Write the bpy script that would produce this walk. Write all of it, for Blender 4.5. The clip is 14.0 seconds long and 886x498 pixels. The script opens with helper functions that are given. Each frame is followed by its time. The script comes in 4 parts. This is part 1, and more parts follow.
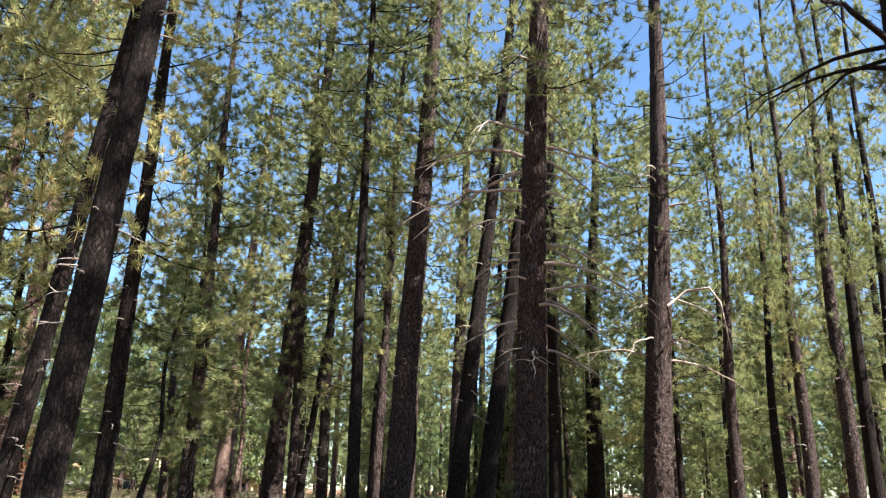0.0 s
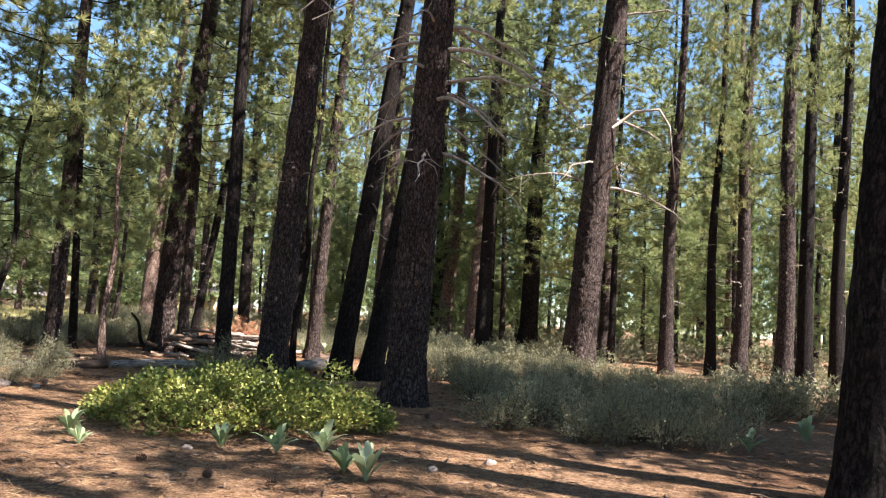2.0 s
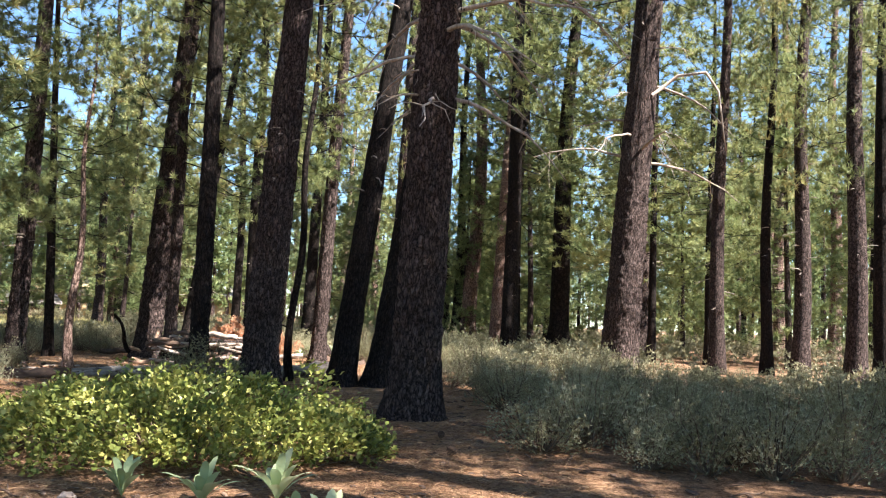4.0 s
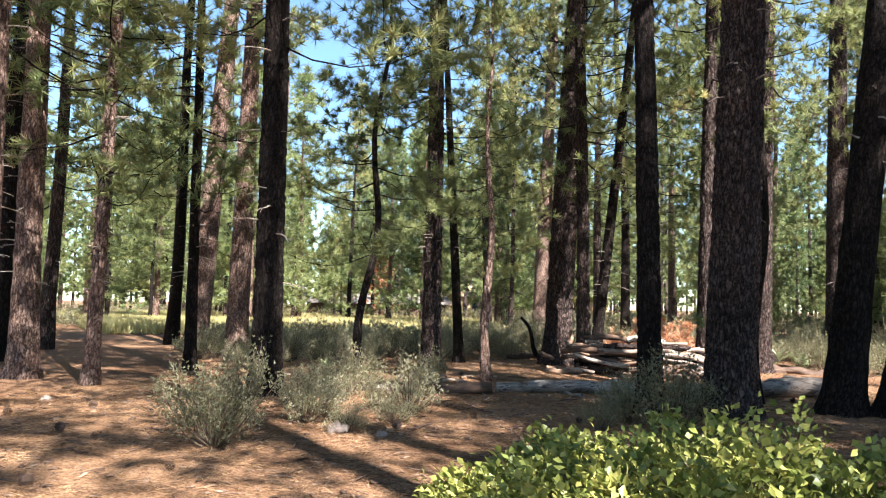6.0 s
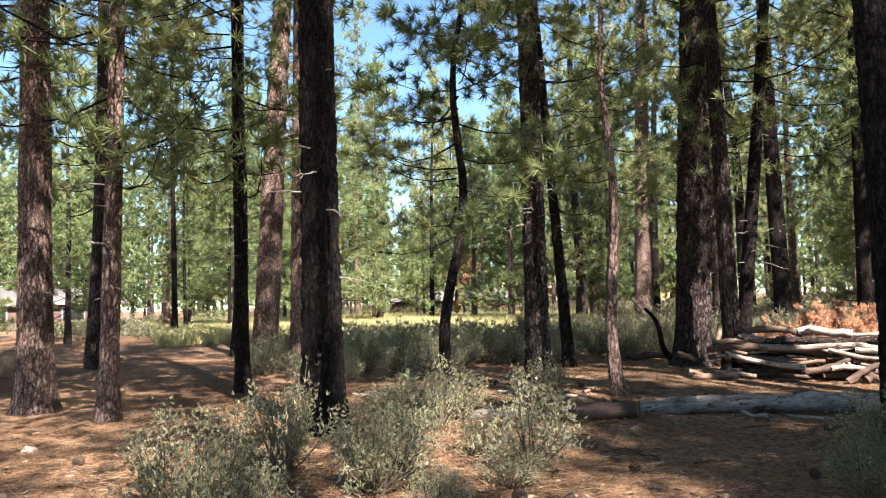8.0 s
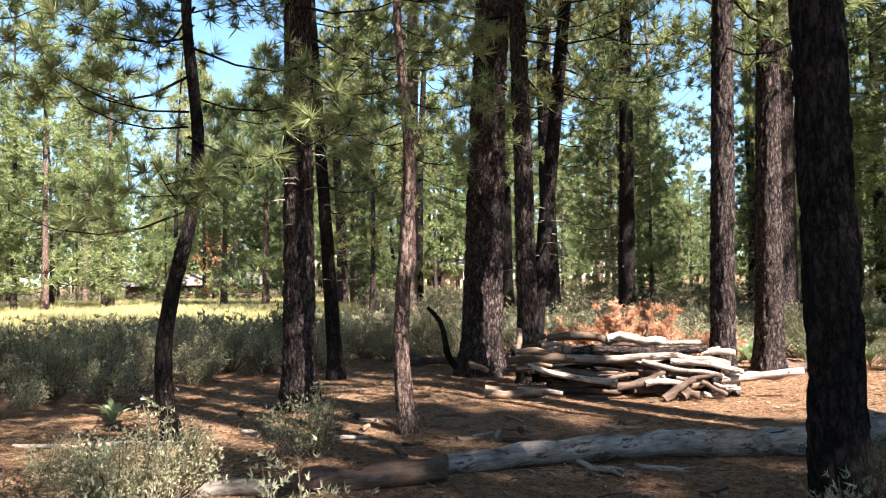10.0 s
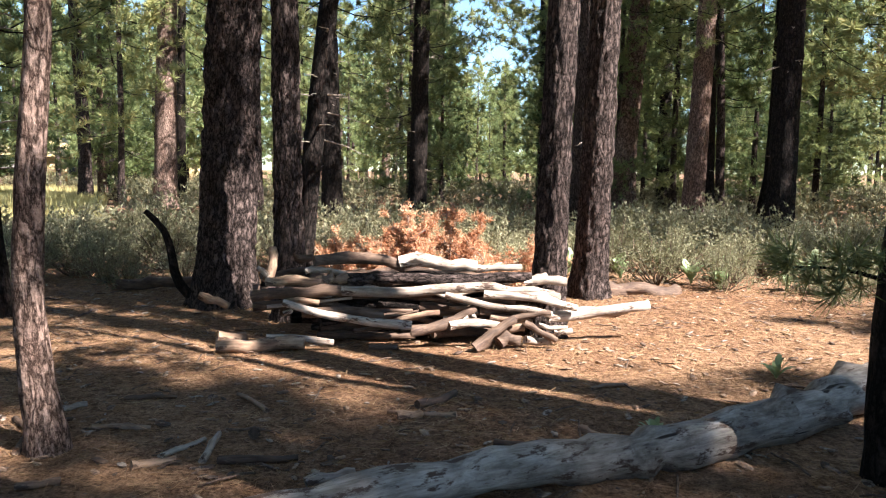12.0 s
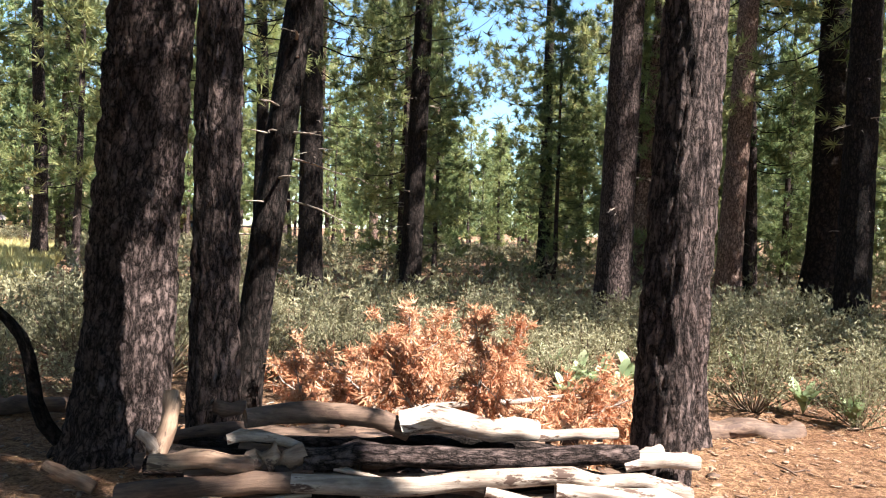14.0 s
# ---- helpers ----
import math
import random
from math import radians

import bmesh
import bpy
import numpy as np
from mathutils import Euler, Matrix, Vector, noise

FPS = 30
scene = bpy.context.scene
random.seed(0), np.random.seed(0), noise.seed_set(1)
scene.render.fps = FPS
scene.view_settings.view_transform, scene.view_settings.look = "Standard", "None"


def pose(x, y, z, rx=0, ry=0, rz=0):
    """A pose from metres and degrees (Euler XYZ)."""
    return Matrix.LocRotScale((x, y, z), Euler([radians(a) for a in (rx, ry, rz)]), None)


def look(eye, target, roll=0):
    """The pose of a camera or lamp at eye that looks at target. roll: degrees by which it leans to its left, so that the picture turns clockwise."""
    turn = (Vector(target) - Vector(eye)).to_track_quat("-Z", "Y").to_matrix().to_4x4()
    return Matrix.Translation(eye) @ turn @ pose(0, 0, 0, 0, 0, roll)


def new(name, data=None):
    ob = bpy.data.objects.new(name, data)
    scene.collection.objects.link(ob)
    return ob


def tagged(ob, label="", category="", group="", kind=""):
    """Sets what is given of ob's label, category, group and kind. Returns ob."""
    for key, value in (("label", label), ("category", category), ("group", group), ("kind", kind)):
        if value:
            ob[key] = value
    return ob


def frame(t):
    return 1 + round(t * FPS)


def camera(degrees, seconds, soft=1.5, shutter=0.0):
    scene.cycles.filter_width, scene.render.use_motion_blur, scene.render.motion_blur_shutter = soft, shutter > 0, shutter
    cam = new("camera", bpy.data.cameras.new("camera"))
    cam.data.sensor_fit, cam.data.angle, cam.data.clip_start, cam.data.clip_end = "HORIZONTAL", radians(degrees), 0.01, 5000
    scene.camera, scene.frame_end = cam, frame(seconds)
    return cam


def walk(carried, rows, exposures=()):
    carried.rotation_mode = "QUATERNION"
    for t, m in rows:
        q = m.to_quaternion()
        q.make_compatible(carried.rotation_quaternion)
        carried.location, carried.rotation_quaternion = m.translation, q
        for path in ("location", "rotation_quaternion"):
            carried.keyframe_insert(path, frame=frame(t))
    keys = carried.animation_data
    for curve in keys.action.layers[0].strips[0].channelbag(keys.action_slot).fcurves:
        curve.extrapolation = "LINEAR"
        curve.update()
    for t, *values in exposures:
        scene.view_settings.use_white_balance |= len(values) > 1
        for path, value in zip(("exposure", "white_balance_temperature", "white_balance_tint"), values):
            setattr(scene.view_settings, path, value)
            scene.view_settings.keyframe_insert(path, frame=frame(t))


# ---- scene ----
cam = camera(61.0, 14.0, 1.15)
PATH = [
    (0, (2.5, -0.376, 1.444), (2.197, 1.503, 2.056), 1.1),
    (0.5, (2.79, 0.193, 1.501), (2.489, 2.035, 2.219), 2.4),
    (1, (3.149, 0.882, 1.485), (2.836, 2.794, 1.981), 2.7),
    (1.5, (3.398, 1.621, 1.389), (3.114, 3.582, 1.656), 3.3),
    (2, (3.647, 2.292, 1.398), (3.428, 4.271, 1.584), 3.4),
    (2.2, (3.714, 2.597, 1.378), (3.512, 4.579, 1.546), 3.0),
    (4.3, (3.327, 5.311, 1.205), (3.0, 7.274, 1.4), 1.9),
    (4.5, (3.099, 5.595, 1.203), (2.683, 7.543, 1.385), 1.9),
    (5, (2.411, 6.148, 1.208), (1.756, 8.031, 1.367), 2.5),
    (5.5, (1.723, 6.746, 1.336), (0.811, 8.519, 1.492), 1.3),
    (6, (1.162, 7.298, 1.287), (0.017, 8.931, 1.439), 1.0),
    (6.5, (0.606, 7.946, 1.148), (-0.682, 9.471, 1.28), 0.5),
    (7, (0.156, 8.503, 1.329), (-1.202, 9.965, 1.466), 0.1),
    (7.2, (-0.067, 8.765, 1.272), (-1.466, 10.188, 1.413), -0.1),
    (9.3, (-2.106, 10.863, 1.33), (-3.041, 12.627, 1.453), -2.5),
    (9.5, (-2.286, 11.137, 1.327), (-3.161, 12.932, 1.445), -1.6),
    (10, (-2.541, 11.87, 1.489), (-3.316, 13.712, 1.571), -1.1),
    (10.5, (-2.782, 12.636, 1.501), (-3.337, 14.556, 1.597), -0.3),
    (11, (-2.916, 13.373, 1.496), (-3.31, 15.332, 1.588), 0.2),
    (11.5, (-3.099, 14.119, 1.497), (-3.384, 16.098, 1.435), 0.1),
    (12, (-3.176, 14.888, 1.522), (-3.409, 16.863, 1.316), 0.5),
    (12.5, (-3.303, 15.628, 1.561), (-3.548, 17.606, 1.398), 1.6),
    (13, (-3.433, 16.442, 1.62), (-3.667, 18.426, 1.534), 2.5),
    (13.5, (-3.536, 17.221, 1.641), (-3.731, 19.211, 1.586), 2.8),
    (14, (-3.8, 17.834, 1.663), (-3.999, 19.824, 1.616), 1.9),
]
walk(cam, [(t, look(eye, target, roll)) for t, eye, target, roll in PATH], exposures=[(0.0, 2.08), (0.5, 1.95), (1.0, 1.98), (2.0, 2.12), (5.0, 2.4), (7.0, 2.2), (9.0, 2.2), (10.5, 2.4), (14.0, 2.36)])

# ---------------------------------------------------------------- light
SUN_EL, SUN_AZ = 48.0, 112.0          # degrees; azimuth clockwise from +y
sun_dir = Vector((math.sin(radians(SUN_AZ)) * math.cos(radians(SUN_EL)), math.cos(radians(SUN_AZ)) * math.cos(radians(SUN_EL)), math.sin(radians(SUN_EL))))
world = bpy.data.worlds.new("sky")
scene.world = world
world.use_nodes = True
wn = world.node_tree.nodes
sky = wn.new("ShaderNodeTexSky")
sky.sky_type, sky.sun_disc = "NISHITA", False
sky.sun_elevation, sky.sun_rotation = radians(SUN_EL), radians(SUN_AZ)
sky.altitude, sky.dust_density, sky.ozone_density = 400.0, 0.05, 1.0
tint = wn.new("ShaderNodeMix")
tint.data_type, tint.blend_type = "RGBA", "MULTIPLY"
tint.inputs[0].default_value, tint.inputs[7].default_value = 1.0, (0.84, 1.0, 1.1, 1)
world.node_tree.links.new(sky.outputs[0], tint.inputs[6])
world.node_tree.links.new(tint.outputs[2], wn["Background"].inputs[0])
wn["Background"].inputs[1].default_value = 0.066
sun = new("sun", bpy.data.lights.new("sun", "SUN"))
sun.data.energy, sun.data.angle, sun.data.color = 5.0, radians(0.55), (1.0, 0.965, 0.92)
sun.matrix_world = look((0, 0, 40), Vector((0, 0, 40)) - sun_dir)


# ---------------------------------------------------------------- materials
def material(name, rough=0.8):
    m = bpy.data.materials.new(name)
    m.use_nodes = True
    n, l = m.node_tree.nodes, m.node_tree.links
    b = n["Principled BSDF"]
    b.inputs["Roughness"].default_value = rough
    b.inputs["Specular IOR Level"].default_value = 0.25
    return m, n, l, b


def ramp(n, stops):
    r = n.new("ShaderNodeValToRGB")
    e = r.color_ramp.elements
    while len(e) < len(stops):
        e.new(0.5)
    for k, (p, c) in zip(e, stops):
        k.position, k.color = p, (*c, 1)
    return r


def coords(n, l, scale=(1, 1, 1), kind="Object"):
    tc, mp = n.new("ShaderNodeTexCoord"), n.new("ShaderNodeMapping")
    mp.inputs["Scale"].default_value = scale
    l.new(tc.outputs[kind], mp.inputs[0])
    return mp.outputs[0]


def noisy(n, l, co, scale, detail=4.0, rough=0.6):
    t = n.new("ShaderNodeTexNoise")
    t.inputs["Scale"].default_value, t.inputs["Detail"].default_value, t.inputs["Roughness"].default_value = scale, detail, rough
    l.new(co, t.inputs["Vector"])
    return t


def mixed(n, l, fac, a, b, mode="MIX"):
    m = n.new("ShaderNodeMix")
    m.data_type, m.blend_type = "RGBA", mode
    for sock, v in ((m.inputs[0], fac), (m.inputs[6], a), (m.inputs[7], b)):
        if isinstance(v, bpy.types.NodeSocket):
            l.new(v, sock)
        elif isinstance(v, tuple):
            sock.default_value = (*v, 1)
        else:
            sock.default_value = v
    return m.outputs[2]


def bumped(n, l, b, height, strength, distance):
    k = n.new("ShaderNodeBump")
    k.inputs["Strength"].default_value, k.inputs["Distance"].default_value = strength, distance
    l.new(height, k.inputs["Height"])
    l.new(k.outputs[0], b.inputs["Normal"])


def bark_material(name, groove, plate, pale):
    m, n, l, b = material(name, 0.9)
    b.inputs["Specular IOR Level"].default_value = 0.12
    co = coords(n, l, (1, 1, 0.32))
    warp = noisy(n, l, co, 11.0, 6.0, 0.7)
    shift = n.new("ShaderNodeVectorMath")
    shift.operation = "MULTIPLY_ADD"
    l.new(warp.outputs["Color"], shift.inputs[0])
    shift.inputs[1].default_value = (0.16, 0.16, 0.16)
    l.new(co, shift.inputs[2])
    v = n.new("ShaderNodeTexVoronoi")
    v.feature = "DISTANCE_TO_EDGE"
    v.inputs["Scale"].default_value = 19.0
    l.new(shift.outputs[0], v.inputs["Vector"])
    edge = ramp(n, [(0.0, (0, 0, 0)), (0.08, (0.4, 0.4, 0.4)), (0.22, (0.8, 0.8, 0.8)), (0.5, (1, 1, 1))])
    l.new(v.outputs["Distance"], edge.inputs[0])
    fine = noisy(n, l, coords(n, l, (1, 1, 0.75)), 34.0, 6.0, 0.75)
    big = noisy(n, l, coords(n, l, (1, 1, 0.5)), 2.2, 3.0)
    tone = ramp(n, [(0.3, plate), (0.7, pale)])
    l.new(big.outputs[0], tone.inputs[0])
    c = mixed(n, l, edge.outputs[0], groove, tone.outputs[0])
    c = mixed(n, l, 0.85, c, ramp_of(n, l, fine.outputs[0], (0.3, 0.28, 0.27), (1.5, 1.46, 1.44), 0.36, 0.64), "MULTIPLY")
    l.new(c, b.inputs["Base Color"])
    add = n.new("ShaderNodeMath")
    add.operation = "MULTIPLY_ADD"
    l.new(fine.outputs[0], add.inputs[0])
    add.inputs[1].default_value = 0.5
    l.new(edge.outputs[0], add.inputs[2])
    bumped(n, l, b, add.outputs[0], 0.9, 0.03)
    return m


def ramp_of(n, l, sock, lo, hi, p0=0.3, p1=0.7):
    r = ramp(n, [(p0, lo), (p1, hi)])
    l.new(sock, r.inputs[0])
    return r.outputs[0]


def leaf_material(name, stops, translucent=0.35, scale=0.35, rough=0.55):
    m, n, l, b = material(name, rough)
    geo = n.new("ShaderNodeNewGeometry")
    info = n.new("ShaderNodeObjectInfo")
    big = noisy(n, l, coords(n, l), scale, 2.0)
    a1 = n.new("ShaderNodeMath")
    a1.operation = "MULTIPLY_ADD"
    l.new(geo.outputs["Random Per Island"], a1.inputs[0])
    a1.inputs[1].default_value = 0.45
    l.new(big.outputs[0], a1.inputs[2])
    a2 = n.new("ShaderNodeMath")
    a2.operation = "MULTIPLY_ADD"
    l.new(info.outputs["Random"], a2.inputs[0])
    a2.inputs[1].default_value = 0.42
    l.new(a1.outputs[0], a2.inputs[2])
    sub = n.new("ShaderNodeMath")
    sub.operation = "SUBTRACT"
    l.new(a2.outputs[0], sub.inputs[0])
    sub.inputs[1].default_value = 0.43
    r = ramp(n, stops)
    l.new(sub.outputs[0], r.inputs[0])
    l.new(r.outputs[0], b.inputs["Base Color"])
    t = n.new("ShaderNodeBsdfTranslucent")
    l.new(r.outputs[0], t.inputs["Color"])
    mx = n.new("ShaderNodeMixShader")
    mx.inputs[0].default_value = translucent
    l.new(b.outputs[0], mx.inputs[1])
    l.new(t.outputs[0], mx.inputs[2])
    l.new(mx.outputs[0], n["Material Output"].inputs[0])
    return m


def wood_material(name, dark, light, crack=(0.03, 0.02, 0.015), along=(1, 1, 0.06), rough=0.75, remains=False):
    m, n, l, b = material(name, rough)
    co = coords(n, l, along)
    grain = noisy(n, l, co, 45.0, 5.0, 0.65)
    patch = noisy(n, l, coords(n, l, (1, 1, 0.4)), 8.0, 5.0, 0.65)
    info = n.new("ShaderNodeObjectInfo")
    c = ramp_of(n, l, patch.outputs[0], dark, light, 0.35, 0.65)
    c = mixed(n, l, 0.7, c, ramp_of(n, l, grain.outputs[0], (0.4, 0.36, 0.33), (1.1, 1.08, 1.05), 0.35, 0.6), "MULTIPLY")
    k = noisy(n, l, co, 14.0, 2.0)
    kr = ramp(n, [(0.31, (0, 0, 0)), (0.345, (1, 1, 1))])
    l.new(k.outputs[0], kr.inputs[0])
    c = mixed(n, l, kr.outputs[0], crack, c)
    if remains:
        rem = noisy(n, l, coords(n, l, (1, 1, 0.35)), 13.0, 6.0, 0.7)
        rr = ramp(n, [(0.54, (0, 0, 0)), (0.6, (1, 1, 1))])
        l.new(rem.outputs[0], rr.inputs[0])
        c = mixed(n, l, rr.outputs[0], c, (0.085, 0.052, 0.04))
    tint = ramp_of(n, l, info.outputs["Random"], (0.72, 0.68, 0.64), (1.08, 1.06, 1.04), 0.0, 1.0)
    c = mixed(n, l, 1.0, c, tint, "MULTIPLY")
    l.new(c, b.inputs["Base Color"])
    bumped(n, l, b, mixed(n, l, 0.5, grain.outputs[0], kr.outputs[0]), 0.9, 0.012)
    return m


M_BARK = bark_material("pine bark", (0.010, 0.007, 0.006), (0.09, 0.063, 0.057), (0.172, 0.126, 0.114))
# near-black copy of the bark: shade on the trunks is put into its colour
M_BARK_SHADED = bark_material("shaded pine bark", (0.006, 0.005, 0.004), (0.028, 0.02, 0.018), (0.05, 0.037, 0.033))
M_BARK_RED = bark_material("red pine bark", (0.06, 0.034, 0.026), (0.29, 0.185, 0.15), (0.42, 0.3, 0.25))
M_LIMB = wood_material("dead limb wood", (0.27, 0.215, 0.18), (0.52, 0.46, 0.41))
M_NEEDLE = leaf_material("pine needles", [(0.0, (0.06, 0.098, 0.042)), (0.4, (0.222, 0.25, 0.102)), (0.8, (0.395, 0.392, 0.17)), (1.0, (0.52, 0.38, 0.17))], 0.44)
M_NEEDLE_YOUNG = leaf_material("young pine needles", [(0.0, (0.072, 0.122, 0.05)), (0.5, (0.245, 0.288, 0.122)), (1.0, (0.43, 0.425, 0.185))], 0.45)
M_NEEDLE_RUST = leaf_material("dead rust needles", [(0.0, (0.3, 0.1, 0.045)), (0.5, (0.54, 0.285, 0.16)), (1.0, (0.78, 0.56, 0.39))], 0.3, 2.0)
M_SAGE = leaf_material("sagebrush leaves", [(0.0, (0.09, 0.082, 0.045)), (0.45, (0.24, 0.225, 0.13)), (1.0, (0.54, 0.49, 0.32))], 0.34, 1.6)
M_LEAF = leaf_material("glossy shrub leaves", [(0.0, (0.03, 0.05, 0.015)), (0.25, (0.1, 0.125, 0.03)), (0.5, (0.24, 0.26, 0.065)), (0.85, (0.54, 0.47, 0.15)), (1.0, (0.4, 0.17, 0.07))], 0.3, 3.2, 0.38)
M_MULE = leaf_material("broad grey green leaves", [(0.0, (0.2, 0.27, 0.12)), (0.6, (0.36, 0.42, 0.24)), (1.0, (0.55, 0.52, 0.34))], 0.3, 3.0, 0.5)
M_GRASS = leaf_material("dry meadow grass", [(0.0, (0.3, 0.26, 0.1)), (0.5, (0.5, 0.44, 0.2)), (1.0, (0.66, 0.6, 0.33))], 0.35, 0.6)
M_TWIG = wood_material("brown twigs", (0.09, 0.065, 0.045), (0.24, 0.18, 0.13))
M_PALE = wood_material("bleached wood", (0.25, 0.195, 0.165), (0.6, 0.52, 0.455), remains=True)
M_WARM = wood_material("peeled tan wood", (0.17, 0.1, 0.07), (0.42, 0.3, 0.215), remains=True)
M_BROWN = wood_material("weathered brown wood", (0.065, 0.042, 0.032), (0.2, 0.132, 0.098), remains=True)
M_GREY = wood_material("grey weathered log", (0.17, 0.14, 0.12), (0.5, 0.45, 0.41), along=(1, 1, 0.09), remains=True)


def ground_material():
    m, n, l, b = material("pine needle duff", 0.95)
    b.inputs["Specular IOR Level"].default_value = 0.08
    co = coords(n, l)
    big = noisy(n, l, co, 0.35, 4.0)
    mid = noisy(n, l, co, 3.0, 5.0, 0.65)
    fine = noisy(n, l, co, 38.0, 6.0, 0.75)
    c = ramp_of(n, l, big.outputs[0], (0.18, 0.097, 0.059), (0.335, 0.212, 0.138))
    c = mixed(n, l, ramp_of(n, l, mid.outputs[0], (0, 0, 0), (0.7, 0.7, 0.7), 0.45, 0.7), c, (0.29, 0.172, 0.1))
    v = n.new("ShaderNodeTexVoronoi")
    v.inputs["Scale"].default_value = 26.0
    l.new(co, v.inputs["Vector"])
    chip = ramp(n, [(0.0, (1, 1, 1)), (0.16, (0, 0, 0))])
    l.new(v.outputs["Distance"], chip.inputs[0])
    c = mixed(n, l, chip.outputs[0], c, (0.46, 0.33, 0.21))
    c = mixed(n, l, 0.9, c, ramp_of(n, l, fine.outputs[0], (0.28, 0.24, 0.21), (1.5, 1.47, 1.43), 0.36, 0.64), "MULTIPLY")
    clump = noisy(n, l, co, 11.0, 5.0, 0.7)
    c = mixed(n, l, 0.7, c, ramp_of(n, l, clump.outputs[0], (0.42, 0.36, 0.32), (1.25, 1.24, 1.22), 0.38, 0.6), "MULTIPLY")
    l.new(c, b.inputs["Base Color"])
    add = n.new("ShaderNodeMath")
    add.operation = "MULTIPLY_ADD"
    l.new(mid.outputs[0], add.inputs[0])
    add.inputs[1].default_value = 1.5
    l.new(fine.outputs[0], add.inputs[2])
    bumped(n, l, b, add.outputs[0], 1.0, 0.035)
    return m


M_GROUND = ground_material()


def rock_material():
    m, n, l, b = material("grey brown stone", 0.85)
    t = noisy(n, l, coords(n, l), 14.0, 6.0, 0.7)
    l.new(ramp_of(n, l, t.outputs[0], (0.16, 0.11, 0.09), (0.4, 0.32, 0.27)), b.inputs["Base Color"])
    bumped(n, l, b, t.outputs[0], 0.5, 0.02)
    return m


M_ROCK = rock_material()


def plain_material(name, c, rough=0.7, scale=6.0):
    m, n, l, b = material(name, rough)
    t = noisy(n, l, coords(n, l), scale, 5.0)
    l.new(ramp_of(n, l, t.outputs[0], tuple(v * 0.8 for v in c), tuple(min(1, v * 1.15) for v in c)), b.inputs["Base Color"])
    return m


M_SIDING = plain_material("tan house siding", (0.52, 0.36, 0.2))
M_SIDING_DARK = plain_material("dark brown house siding", (0.11, 0.065, 0.05))
M_SHEATH = plain_material("raw sheathing boards", (0.62, 0.47, 0.27))
M_ROOF = plain_material("grey roof shingles", (0.2, 0.17, 0.16))
M_TRIM = plain_material("pale trim boards", (0.7, 0.64, 0.55))
M_GLASS, _n, _l, _b = material("dark window glass", 0.06)
_b.inputs["Base Color"].default_value = (0.02, 0.025, 0.03, 1)
_b.inputs["Specular IOR Level"].default_value = 0.6


# ---------------------------------------------------------------- mesh helpers
def make_mesh(name, verts, faces, mat, smooth=False):
    me = bpy.data.meshes.new(name)
    v = np.asarray(verts, dtype=np.float32)
    f = np.asarray(faces, dtype=np.int32)
    k = f.shape[1]
    me.vertices.add(len(v))
    me.vertices.foreach_set("co", v.ravel())
    me.loops.add(f.size)
    me.loops.foreach_set("vertex_index", f.ravel())
    me.polygons.add(len(f))
    me.polygons.foreach_set("loop_start", np.arange(0, f.size, k, dtype=np.int32))
    if smooth:
        me.polygons.foreach_set("use_smooth", np.ones(len(f), dtype=bool))
    me.update(calc_edges=True)
    me.validate()
    me.materials.append(mat)
    return me


def part_of(name, me, parent, label="", m=None):
    ob = new(name, me)
    ob.parent = parent
    if m is not None:
        ob.matrix_basis = m
    if label:
        tagged(ob, label)
    return ob


def part(name, bm, mat, parent, label=""):
    me = bpy.data.meshes.new(name)
    bm.to_mesh(me)
    bm.free()
    me.materials.append(mat)
    return part_of(name, me, parent, label)


def tube(pts, radii, seg=8, rough=0.0, seed=0, cap=True):
    """Quads round a bent, tapering line; returns vertices and faces."""
    pts = np.asarray(pts, float)
    verts, faces = [], []
    n = len(pts)
    for i in range(n):
        d = pts[min(i + 1, n - 1)] - pts[max(i - 1, 0)]
        d = d / (np.linalg.norm(d) + 1e-9)
        a = np.cross(d, (0.31, 0.2, 0.93) if abs(d[2]) < 0.9 else (1, 0, 0))
        a /= np.linalg.norm(a)
        b = np.cross(d, a)
        for j in range(seg):
            t = 2 * math.pi * j / seg
            r = radii[i]
            if rough:
                r *= 1 + rough * noise.noise(Vector((3 * math.cos(t) * 0.5 + seed * 7.1, 1.5 * math.sin(t), i * 0.45)))
            verts.append(pts[i] + r * (math.cos(t) * a + math.sin(t) * b))
    for i in range(n - 1):
        for j in range(seg):
            k = (j + 1) % seg
            faces.append((i * seg + j, i * seg + k, (i + 1) * seg + k, (i + 1) * seg + j))
    if cap:
        for i in (0, n - 1):
            c = len(verts)
            verts.append(pts[i])
            for j in range(0, seg, 2):
                faces.append((c, i * seg + j, i * seg + (j + 1) % seg, i * seg + (j + 2) % seg))
    return verts, faces


def join(chunks):
    verts, faces, k = [], [], 0
    for v, f in chunks:
        verts.append(np.asarray(v, float).reshape(-1, 3))
        faces.append(np.asarray(f, int) + k)
        k += len(v)
    return np.vstack(verts), np.vstack(faces)


def unit(a):
    return a / (np.linalg.norm(a, axis=-1, keepdims=True) + 1e-9)


def blades(rs, centres, dirs, count, length, width, spread):
    """Slim triangles that fan out of each centre about its direction: bunches of needles or leaves."""
    c = np.repeat(centres, count, axis=0)
    d = unit(np.repeat(dirs, count, axis=0) + spread * rs.normal(size=c.shape))
    ln = length * rs.uniform(0.6, 1.15, (len(c), 1))
    side = unit(np.cross(d, rs.normal(size=c.shape))) * width * 0.5
    base, tip = c + d * ln * 0.06, c + d * ln
    v = np.stack([base - side, base + side, tip], axis=1).reshape(-1, 3)
    return v, np.arange(len(v)).reshape(-1, 3)


